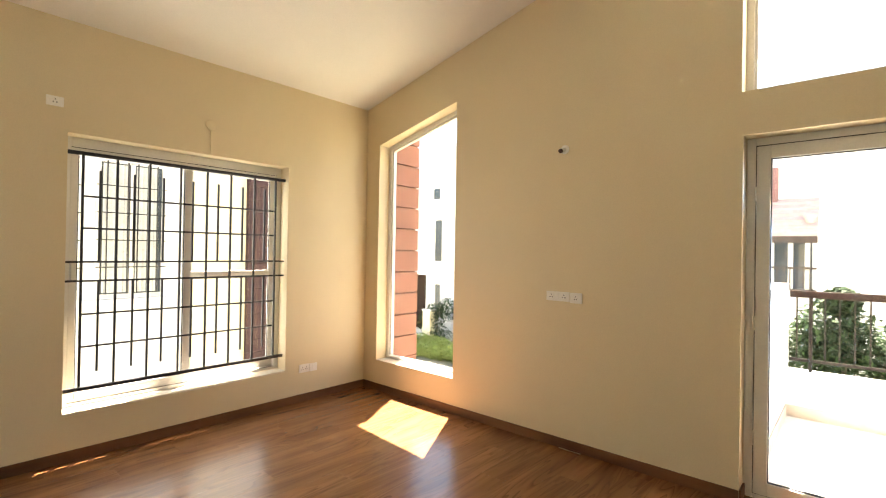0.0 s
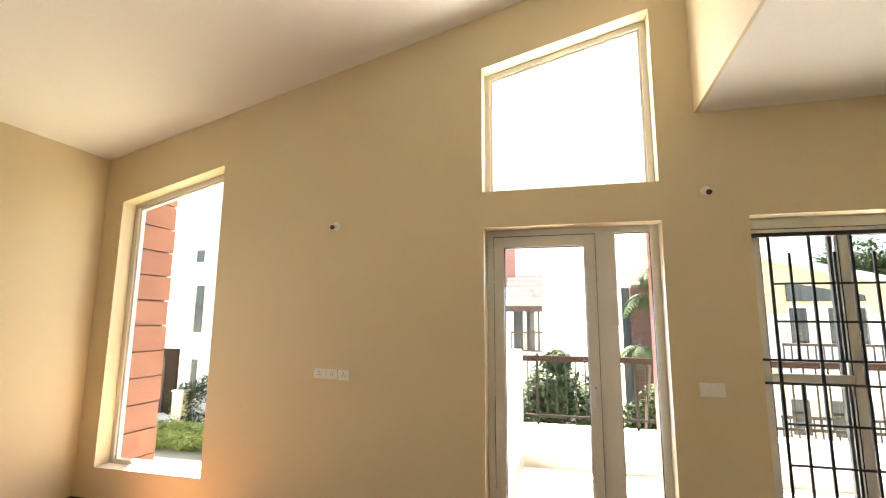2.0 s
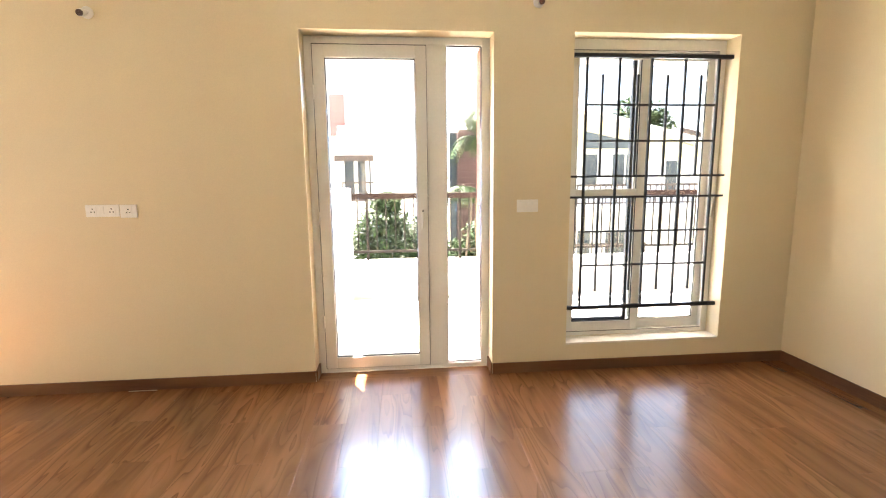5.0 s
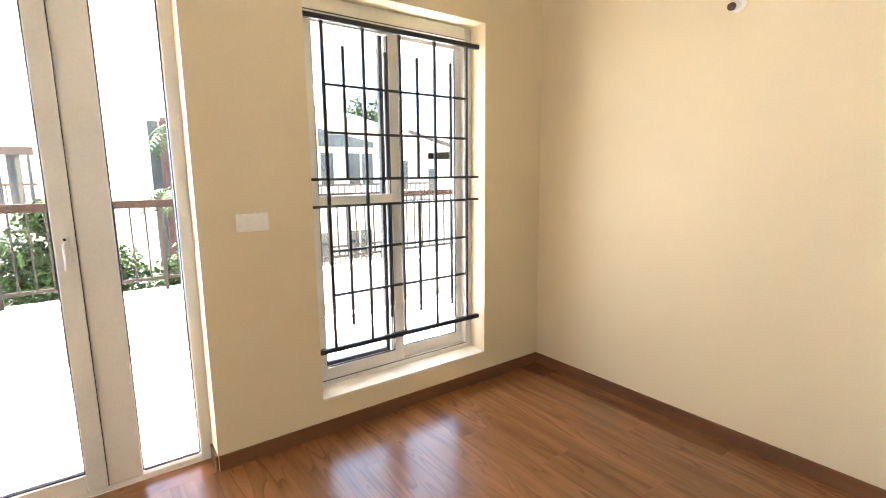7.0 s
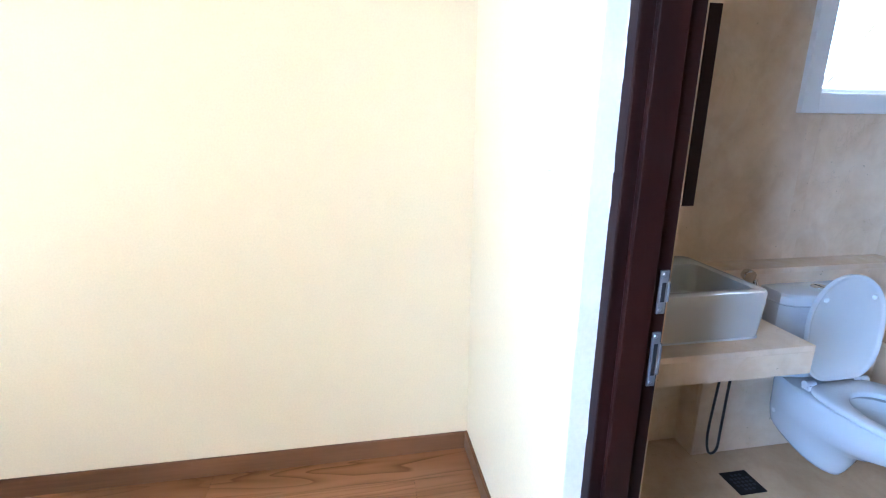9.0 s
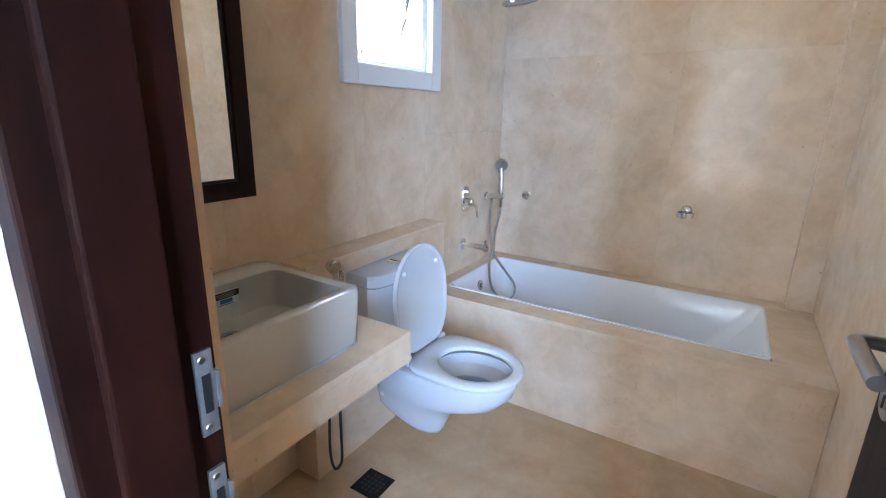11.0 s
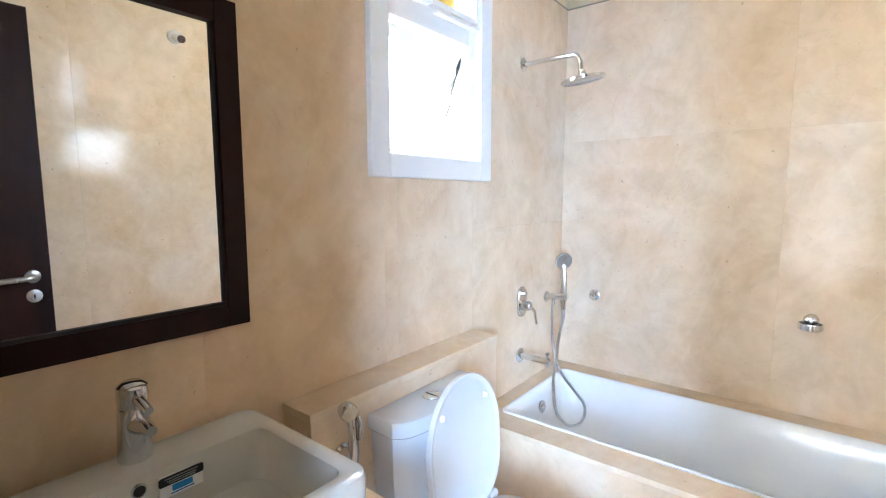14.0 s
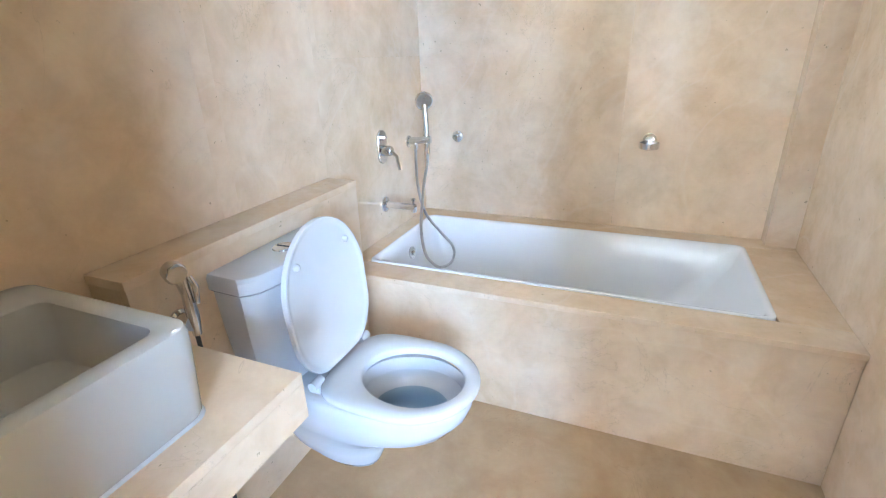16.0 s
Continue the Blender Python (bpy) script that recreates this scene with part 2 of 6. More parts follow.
GASKET = surface("rubber_gasket", (0.012, 0.012, 0.012), (0.02, 0.02, 0.02), 0.6, scale=8)
GRILL = surface("black_grill_paint", (0.008, 0.008, 0.010), (0.018, 0.018, 0.02), 0.4, scale=20, fine=200, bump=0.15)
SILLSTONE = marble("sill_marble", (0.80, 0.74, 0.64), (0.72, 0.62, 0.48), (0.55, 0.42, 0.3), 0.22)
MARBLE = marble("cream_marble", (0.81, 0.655, 0.49), (0.73, 0.54, 0.355), (0.86, 0.79, 0.70), 0.10)
MARBLE_FLOOR = marble("cream_marble_floor", (0.60, 0.43, 0.265), (0.51, 0.35, 0.20), (0.40, 0.28, 0.18), 0.22)
CERAMIC = surface("white_ceramic", (0.57, 0.58, 0.59), (0.60, 0.61, 0.62), 0.09, scale=2, fine=6, bump=0.0, coat=0.3, rough_vary=0.02, mott=0.985)
BASINWHITE = surface("ivory_grey_ceramic", (0.58, 0.57, 0.53), (0.62, 0.61, 0.57), 0.10, scale=2, fine=6, bump=0.0, coat=0.3, rough_vary=0.02, mott=0.985)
ENAMEL = surface("bath_enamel", (0.84, 0.85, 0.86), (0.87, 0.88, 0.88), 0.15, scale=2, fine=5, bump=0.0, coat=0.1, rough_vary=0.03, mott=0.985)
SEATPLASTIC = surface("white_seat_plastic", (0.62, 0.63, 0.64), (0.65, 0.66, 0.66), 0.22, scale=3, fine=6, bump=0.0, mott=0.985)
CHROME = surface("chrome", (0.70, 0.71, 0.73), (0.78, 0.79, 0.80), 0.09, 1.0, scale=12, bump=0.0, rough_vary=0.03)
STEEL = surface("brushed_steel", (0.45, 0.45, 0.46), (0.58, 0.58, 0.58), 0.3, 1.0, scale=30, fine=300, bump=0.03)
WHITEPLASTIC = surface("white_switch_plastic", (0.83, 0.80, 0.74), (0.87, 0.84, 0.78), 0.3, scale=5, bump=0.0)
STRIKE = surface("dull_steel_plate", (0.22, 0.22, 0.22), (0.32, 0.32, 0.31), 0.38, 0.5, scale=30, fine=200, bump=0.03)
DARKHOLE = surface("dark_socket_hole", (0.01, 0.01, 0.01), (0.02, 0.02, 0.02), 0.7, scale=5, bump=0.0)
BULBBROWN = surface("brown_bulb_socket", (0.05, 0.02, 0.012), (0.09, 0.035, 0.02), 0.35, scale=15, bump=0.0)
MIRROR = surface("mirror_silver", (0.90, 0.90, 0.89), (0.91, 0.91, 0.90), 0.012, 1.0, scale=1, bump=0.0, rough_vary=0.004)
GLASS = glass_sheet("window_glass", (0.97, 0.98, 0.97))
FROST = glass_sheet("frosted_glass", (0.92, 0.93, 0.93), 1.0, 0.35)
TERRACOTTA = surface("terracotta_cladding", (0.20, 0.082, 0.055), (0.27, 0.115, 0.08), 0.75, scale=5, fine=70, bump=0.4, per_object=True)
MORTAR = surface("dark_mortar", (0.10, 0.07, 0.06), (0.16, 0.11, 0.09), 0.9, scale=10, bump=0.3)
WHITEWASH = surface("white_exterior_paint", (0.74, 0.73, 0.70), (0.82, 0.81, 0.78), 0.7, scale=1.5, fine=50, bump=0.12)
YELLOWWALL = surface("cream_exterior_paint", (0.76, 0.67, 0.44), (0.81, 0.73, 0.50), 0.7, scale=1.5, fine=50, bump=0.12)
GABLEYELLOW = surface("yellow_gable_paint", (0.56, 0.48, 0.32), (0.62, 0.54, 0.38), 0.7, scale=1.5, fine=50, bump=0.12)
DARKBRICK = surface("plum_brown_brick", (0.040, 0.017, 0.016), (0.070, 0.030, 0.028), 0.8, scale=5, fine=70, bump=0.4, per_object=True)
TERRACE = surface("pale_terrace_tile", (0.70, 0.68, 0.64), (0.78, 0.76, 0.72), 0.5, scale=3, fine=60, bump=0.1, per_object=True)
STONEBAND = surface("stained_stone_band", (0.50, 0.42, 0.32), (0.68, 0.60, 0.50), 0.7, scale=6, fine=40, bump=0.2)
RUST = surface("weathered_rail_wood", (0.018, 0.010, 0.008), (0.034, 0.019, 0.015), 0.8, scale=9, fine=70, bump=0.35, spec=0.1)
RAILMETAL = surface("grey_rail_metal", (0.016, 0.013, 0.011), (0.032, 0.026, 0.022), 0.7, 0.0, scale=12, fine=90, bump=0.15, spec=0.1)
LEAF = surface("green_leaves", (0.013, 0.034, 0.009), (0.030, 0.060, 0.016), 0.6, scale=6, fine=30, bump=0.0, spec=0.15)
REDPANEL = surface("faded_red_panel", (0.26, 0.13, 0.12), (0.34, 0.18, 0.165), 0.7, scale=4, fine=40, bump=0.1)
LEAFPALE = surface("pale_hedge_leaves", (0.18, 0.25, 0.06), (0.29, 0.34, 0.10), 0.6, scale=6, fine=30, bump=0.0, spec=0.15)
BARK = surface("bark", (0.10, 0.075, 0.05), (0.20, 0.15, 0.11), 0.9, scale=14, fine=60, bump=0.5)
GRASS = surface("lawn_and_paving", (0.16, 0.17, 0.10), (0.30, 0.28, 0.22), 0.9, scale=0.3, fine=20, bump=0.2)
ROOFTILE = surface("pale_roof_tile", (0.50, 0.36, 0.31), (0.64, 0.50, 0.45), 0.8, scale=6, fine=40, bump=0.3)
DARKGLASS = surface("dark_window_glass", (0.03, 0.04, 0.05), (0.07, 0.085, 0.10), 0.08, scale=1.2, bump=0.0)
DARKPAINT = surface("dark_brown_timber", (0.035, 0.022, 0.018), (0.07, 0.045, 0.035), 0.5, scale=8, bump=0.1)
CURTAIN = surface("pale_curtain", (0.50, 0.50, 0.47), (0.64, 0.64, 0.60), 0.8, scale=7, bump=0.1)
YELLOWSHEET = surface("yellow_plastic_sheet", (0.75, 0.42, 0.03), (0.85, 0.62, 0.10), 0.3, scale=9, fine=40, bump=0.2)
BLACKLABEL = surface("black_label", (0.01, 0.01, 0.012), (0.02, 0.02, 0.022), 0.4, scale=9, bump=0.0)
WHITELABEL = surface("white_label", (0.80, 0.80, 0.80), (0.84, 0.84, 0.84), 0.4, scale=9, bump=0.0)
BLUEINK = surface("blue_ink", (0.01, 0.20, 0.55), (0.02, 0.26, 0.62), 0.4, scale=9, bump=0.0)
GREYINK = surface("grey_ink", (0.32, 0.32, 0.33), (0.40, 0.40, 0.41), 0.5, scale=9, bump=0.0)
BLACKRUBBER = surface("black_hose", (0.02, 0.02, 0.022), (0.05, 0.05, 0.05), 0.4, scale=20, bump=0.1)
WATER = glass_sheet("toilet_water", (0.60, 0.71, 0.80), 1.0, 0.02)


# ---- mesh helpers ----
def box(bm, x0, x1, y0, y1, z0, z1, bevel=0.0):
    r = bmesh.ops.create_cube(bm, size=1.0, matrix=Matrix.Translation(((x0 + x1) / 2, (y0 + y1) / 2, (z0 + z1) / 2)) @ Matrix.Diagonal((abs(x1 - x0), abs(y1 - y0), abs(z1 - z0), 1)))
    if bevel:
        edges = list({e for v in r["verts"] for e in v.link_edges})
        bmesh.ops.bevel(bm, geom=edges, offset=bevel, segments=2, profile=0.6, affect="EDGES")
    return bm


def boxed(*args, bevel=0.0):
    return box(bmesh.new(), *args, bevel=bevel)


def prism(bm, points, a, b, axis="y"):
    """Extrudes a convex outline: in xz along y, in yz along x, or in xy along z."""
    put = {"y": lambda p, q, c: (p, c, q), "x": lambda p, q, c: (c, p, q), "z": lambda p, q, c: (p, q, c)}[axis]
    lo = [bm.verts.new(put(p, q, a)) for p, q in points]
    hi = [bm.verts.new(put(p, q, b)) for p, q in points]
    bm.faces.new(lo)
    bm.faces.new(hi)
    for i in range(len(points)):
        j = (i + 1) % len(points)
        bm.faces.new((lo[i], lo[j], hi[j], hi[i]))
    bmesh.ops.recalc_face_normals(bm, faces=bm.faces[:])
    return bm


def loft(bm, rings, close_first=True, close_last=True):
    rows = [[bm.verts.new(p) for p in ring] for ring in rings]
    n = len(rows[0])
    for a, b in zip(rows, rows[1:]):
        for i in range(n):
            bm.faces.new((a[i], a[(i + 1) % n], b[(i + 1) % n], b[i]))
    if close_first:
        bm.faces.new(rows[0])
    if close_last:
        bm.faces.new(rows[-1])
    bmesh.ops.recalc_face_normals(bm, faces=bm.faces[:])
    return bm


def curve_points(pts, steps=6):
    """A smooth line through a few points."""
    p = [Vector(q) for q in pts]
    p = [2 * p[0] - p[1], *p, 2 * p[-1] - p[-2]]
    out = []
    for a, b, c, d in zip(p, p[1:], p[2:], p[3:]):
        for k in range(steps):
            t = k / steps
            out.append(0.5 * (2 * b + (c - a) * t + (2 * a - 5 * b + 4 * c - d) * t * t + (3 * b - a - 3 * c + d) * t ** 3))
    return out + [p[-2]]


def tube(bm, pts, r, seg=10, smooth=0):
    pts = curve_points(pts, smooth) if smooth else [Vector(q) for q in pts]
    radii = r if isinstance(r, (list, tuple)) else [r] * len(pts)
    rings, up = [], None
    for i, q in enumerate(pts):
        d = (pts[min(i + 1, len(pts) - 1)] - pts[max(i - 1, 0)]).normalized()
        if up is None:
            up = d.orthogonal().normalized()
        up = (up - d * up.dot(d)).normalized()
        side = d.cross(up)
        rings.append([q + (up * math.cos(a) + side * math.sin(a)) * radii[i] for a in (2 * math.pi * k / seg for k in range(seg))])
    return loft(bm, rings)


def lathe(bm, centre, direction, profile, seg=24):
    """A turned shape: profile rows of (distance along the direction, radius)."""
    d = Vector(direction).normalized()
    u = d.orthogonal().normalized()
    v = d.cross(u)
    c = Vector(centre)
    rings = [[c + d * h + (u * math.cos(a) + v * math.sin(a)) * max(r, 1e-4) for a in (2 * math.pi * k / seg for k in range(seg))] for h, r in profile]
    return loft(bm, rings)


def rounded(x0, x1, y0, y1, z, r, n=6):
    """A rounded rectangle at height z, as a ring of points."""
    out = []
    for cx, cy, a0 in ((x1 - r, y1 - r, 0), (x0 + r, y1 - r, 90), (x0 + r, y0 + r, 180), (x1 - r, y0 + r, 270)):
        for k in range(n + 1):
            a = radians(a0 + 90 * k / n)
            out.append((cx + r * math.cos(a), cy + r * math.sin(a), z))
    return out


def mesh_of(name, bm, material, smooth=None):
    me = bpy.data.meshes.new(name)
    bm.to_mesh(me)
    bm.free()
    me.materials.append(material)
    if smooth:
        me.shade_smooth()
        me.set_sharp_from_angle(angle=radians(smooth))
    return me


def solid(name, bm, material, label="", category="", kind="", group="", smooth=None):
    return tagged(new(name, mesh_of(name, bm, material, smooth)), label, category, group, kind)


def thing(name, at, label, category, group="", kind=""):
    ob = tagged(new(name), label, category, group, kind)
    ob.empty_display_size = 0.05
    ob.location = at
    return ob


def origin_of(ob):
    return ob.location + (origin_of(ob.parent) if ob.parent else Vector())


def part(name, bm, material, parent, label="", smooth=None):
    """One mesh under a thing; the bmesh is in world metres."""
    ob = new(name, mesh_of(name, bm, material, smooth))
    ob.parent = parent
    ob.location = -origin_of(parent)
    return tagged(ob, label)


# ---- plan ----
WX, EX, NY, SY = -4.07, 3.20, 3.82, -1.50        # bedroom walls
TH = 0.24                                        # outer wall thickness
JY, BN = 1.36, 1.18                              # bathroom's north wall: bedroom face, bathroom face
BW, BE, BS = 1.46, 3.10, -1.245                  # bathroom walls
BEAM_X, SOFFIT = 1.205, 3.13
SLOPE = 0.247


def ceil_z(x):
    return 3.212 + SLOPE * (x - WX)


DOOR = (-0.314, 0.947, 0.0, 2.3625)
TALL = (-3.852, -2.72, 0.33, 2.775)              # left, right, sill, top at the left
HIGH = (-0.326, 0.945, 2.646, 3.68)
GWIN = (1.492, 2.674, 0.195, 2.372)
WWIN = (1.038, 2.812, 0.338, 2.398)              # along y, in the west wall

# ---- bedroom shell ----
bm = bmesh.new()
TOP = 4.75
cols = [(WX - TH, TALL[0]), (TALL[1], HIGH[0]), (HIGH[1], GWIN[0]), (GWIN[1], EX + TH)]
for a, b in cols:
    box(bm, a, b, NY, NY + TH, -0.3, TOP)
box(bm, TALL[0], TALL[1], NY, NY + TH, -0.3, TALL[2])
prism(bm, [(TALL[0], TALL[3]), (TALL[1], TALL[3] + SLOPE * (TALL[1] - TALL[0])), (TALL[1], TOP), (TALL[0], TOP)], NY, NY + TH)
box(bm, HIGH[0], HIGH[1], NY, NY + TH, DOOR[3], HIGH[2])
prism(bm, [(HIGH[0], HIGH[3]), (HIGH[1], HIGH[3] + SLOPE * (HIGH[1] - HIGH[0])), (HIGH[1], TOP), (HIGH[0], TOP)], NY, NY + TH)
box(bm, HIGH[0], DOOR[0], NY, NY + TH, -0.3, DOOR[3])
box(bm, HIGH[0], HIGH[1], NY, NY + TH, -0.3, -0.02)
box(bm, GWIN[0], GWIN[1], NY, NY + TH, -0.3, GWIN[2])
box(bm, GWIN[0], GWIN[1], NY, NY + TH, GWIN[3], TOP)
solid("wall_north", bm, CREAM, "cream painted wall with a tall, a high and a grilled window", "wall", "structure")
bm = bmesh.new()
box(bm, WX - TH, WX, SY - TH, WWIN[0], -0.3, 3.6)
box(bm, WX - TH, WX, WWIN[1], NY, -0.3, 3.6)
box(bm, WX - TH, WX, WWIN[0], WWIN[1], -0.3, WWIN[2])
box(bm, WX - TH, WX, WWIN[0], WWIN[1], WWIN[3], 3.6)
solid("wall_west", bm, CREAM, "cream painted wall with a wide grilled window", "wall", "structure")
solid("wall_east", boxed(EX, EX + TH, JY - 0.2, NY, -0.3, TOP), CREAM, "plain cream painted bedroom wall", "wall", "structure")
solid("wall_south", boxed(WX, BW - 0.12, SY - TH, SY, -0.3, TOP), CREAM, "plain cream painted wall behind the room", "wall", "structure")
# wall between bedroom and bathroom, with the door opening
DL, DR, DTOP = 1.588, 2.30, 2.13
for k, span in enumerate(((BW - 0.12, DL, BN, JY, -0.3, 3.2), (DR, EX, BN, JY, -0.3, 3.2), (DL, DR, BN, JY, DTOP, 3.2), (BW - 0.12, BW - 0.022, SY - TH, BN, -0.3, 3.2))):
    solid("wall_bathroom_%d" % (k + 1), boxed(*span), CREAM, "cream partition wall round the bathroom", "wall", "structure")
prism_pts = [(WX - TH, ceil_z(WX - TH)), (BEAM_X, ceil_z(BEAM_X)), (BEAM_X, ceil_z(BEAM_X) + 0.16), (WX - TH, ceil_z(WX - TH) + 0.16)]
solid("ceiling_slope", prism(bmesh.new(), prism_pts, SY - TH, NY), CEILING, "off-white ceiling rising with the roof", "ceiling", "structure")
solid("ceiling_soffit", boxed(BEAM_X + 0.02, EX, SY - TH, NY, SOFFIT, SOFFIT + 0.15), CEILING, "flat lowered white ceiling", "ceiling", "structure")
solid("wall_bulkhead", boxed(BEAM_X, BEAM_X + 0.02, SY - TH, NY, SOFFIT, TOP), CREAM, "cream upright face between two ceiling heights", "wall", "structure")
EAVE = 0.562                                      # roof overhang past the west wall
solid("roof", prism(bmesh.new(), [(WX - EAVE, ceil_z(WX - EAVE) + 0.17), (1.6, ceil_z(1.6) + 0.17), (1.6, ceil_z(1.6) + 0.30), (WX - EAVE, ceil_z(WX - EAVE) + 0.30)], SY - 0.5, NY + TH + 0.02), ROOFTILE, "sloping tiled roof", "roof", "structure")
solid("roof_flat", boxed(1.62, EX + 0.5, SY - 0.5, NY + 0.75, SOFFIT + 0.17, SOFFIT + 0.32), WHITEWASH, "flat white roof slab", "roof", "structure")
# Unseen eave, added to keep direct sun out of the high window.
solid("roof_eave", boxed(-0.75, 1.6, NY + TH + 0.02, NY + 0.86, 4.22, 4.32), WHITEWASH, "unseen projecting white eave added to shade the high window", "roof", "structure")
# Unseen ledge, added so that only a small triangle of sun gets past.
solid("sunshade_ledge", boxed(-0.47, EX + 0.3, NY + TH, NY + TH + 0.98, 2.44, 2.52), WHITEWASH, "thin white sunshade, added unseen over door and window to cut the sun", "roof", "structure")

# ---- bedroom floor boards ----
floor = solid("floor", boxed(WX - 0.1, EX + 0.1, SY - 0.1, NY + 0.16, -0.12, -0.012), MORTAR, "reddish brown laminate floor boards", "floor", "structure")


# ---- skirting ----
def skirting(a, b, normal):
    """A skirting run from a to b on a wall whose room side is the normal."""
    (ax, ay), (bx, by), (nx, ny) = a, b, normal
    t = 0.013
    xs, ys = sorted((ax, bx)), sorted((ay, by))
    if nx:
        xs = sorted((ax, ax + nx * t))
    else:
        ys = sorted((ay, ay + ny * t))
    bm = boxed(xs[0], xs[1], ys[0], ys[1], 0.0, 0.079, bevel=0.003)
    solid("baseboard", bm, SKIRT_Y if nx else SKIRT_X, "dark brown wooden skirting board", "baseboard", "structure")


REV = 0.145                                       # depth of the window reveals
skirting((WX, NY), (DOOR[0], NY), (0, -1))
skirting((DOOR[1], NY), (EX, NY), (0, -1))
skirting((WX, SY), (WX, NY - 0.013), (1, 0))
skirting((EX, JY + 0.013), (EX, NY - 0.013), (-1, 0))
skirting((DR, JY), (EX, JY), (0, 1))
skirting((BW - 0.12, JY), (DL, JY), (0, 1))
skirting((DOOR[0], NY), (DOOR[0], NY + REV), (1, 0))
skirting((DOOR[1], NY), (DOOR[1], NY + REV), (-1, 0))
skirting((WX, SY), (BW - 0.12, SY), (0, 1))


# ---- windows ----
FY0, FY1 = NY + REV, NY + REV + 0.06              # frame depth in the north wall


def pane(parent, bm, name="pane", material=None):
    ob = part(name, bm, material or GLASS, parent)
    ob.visible_shadow = False
    return ob


def sloped_window(name, opening, label):
    x0, x1, z0, z1 = opening
    w = thing(name, ((x0 + x1) / 2, NY + REV, z0), label, "window", kind="structure")
    rise = SLOPE * (x1 - x0)
    fw = 0.045
    part("frame_post", boxed(x0, x0 + fw, FY0, FY1, z0, z1 + SLOPE * fw, bevel=0.004), UPVC, w)
    part("frame_post", boxed(x1 - fw, x1, FY0, FY1, z0, z1 + rise - SLOPE * fw, bevel=0.004), UPVC, w)
    part("frame_rail", boxed(x0 + fw, x1 - fw, FY0, FY1, z0, z0 + fw, bevel=0.004), UPVC, w)
    part("frame_rail", prism(bmesh.new(), [(x0 + fw, z1 - fw + SLOPE * fw), (x1 - fw, z1 + rise - fw - SLOPE * fw), (x1 - fw, z1 + rise - SLOPE * fw), (x0 + fw, z1 + SLOPE * fw)], FY0, FY1), UPVC, w)
    # inner glazing bead
    g = fw + 0.018
    part("bead", boxed(x0 + fw, x0 + g, FY0 + 0.016, FY1, z0 + fw, z1 - fw + SLOPE * fw), UPVC, w)
    part("bead", boxed(x1 - g, x1 - fw, FY0 + 0.016, FY1, z0 + fw, z1 + rise - fw - SLOPE * fw), UPVC, w)
    part("bead", prism(bmesh.new(), [(x0 + g, z1 - g - 0.002 + SLOPE * g), (x1 - g, z1 + rise - g - SLOPE * g), (x1 - g, z1 + rise - fw - SLOPE * g), (x0 + g, z1 - fw + SLOPE * g)], FY0 + 0.016, FY1), UPVC, w)
    pane(w, prism(bmesh.new(), [(x0 + fw, z0 + fw), (x1 - fw, z0 + fw), (x1 - fw, z1 + rise - fw), (x0 + fw, z1 - fw)], FY0 + 0.03, FY0 + 0.036))
    return w


tall_win = sloped_window("window_1", TALL, "tall fixed window with a slanted top and white frame")
part("window_sill", boxed(TALL[0] + 0.002, TALL[1] - 0.002, NY - 0.004, FY0 - 0.002, TALL[2], TALL[2] + 0.012, bevel=0.003), SILLSTONE, tall_win, "pale marble sill")
sloped_window("window_2", HIGH, "high fixed window with a slanted top above the door")


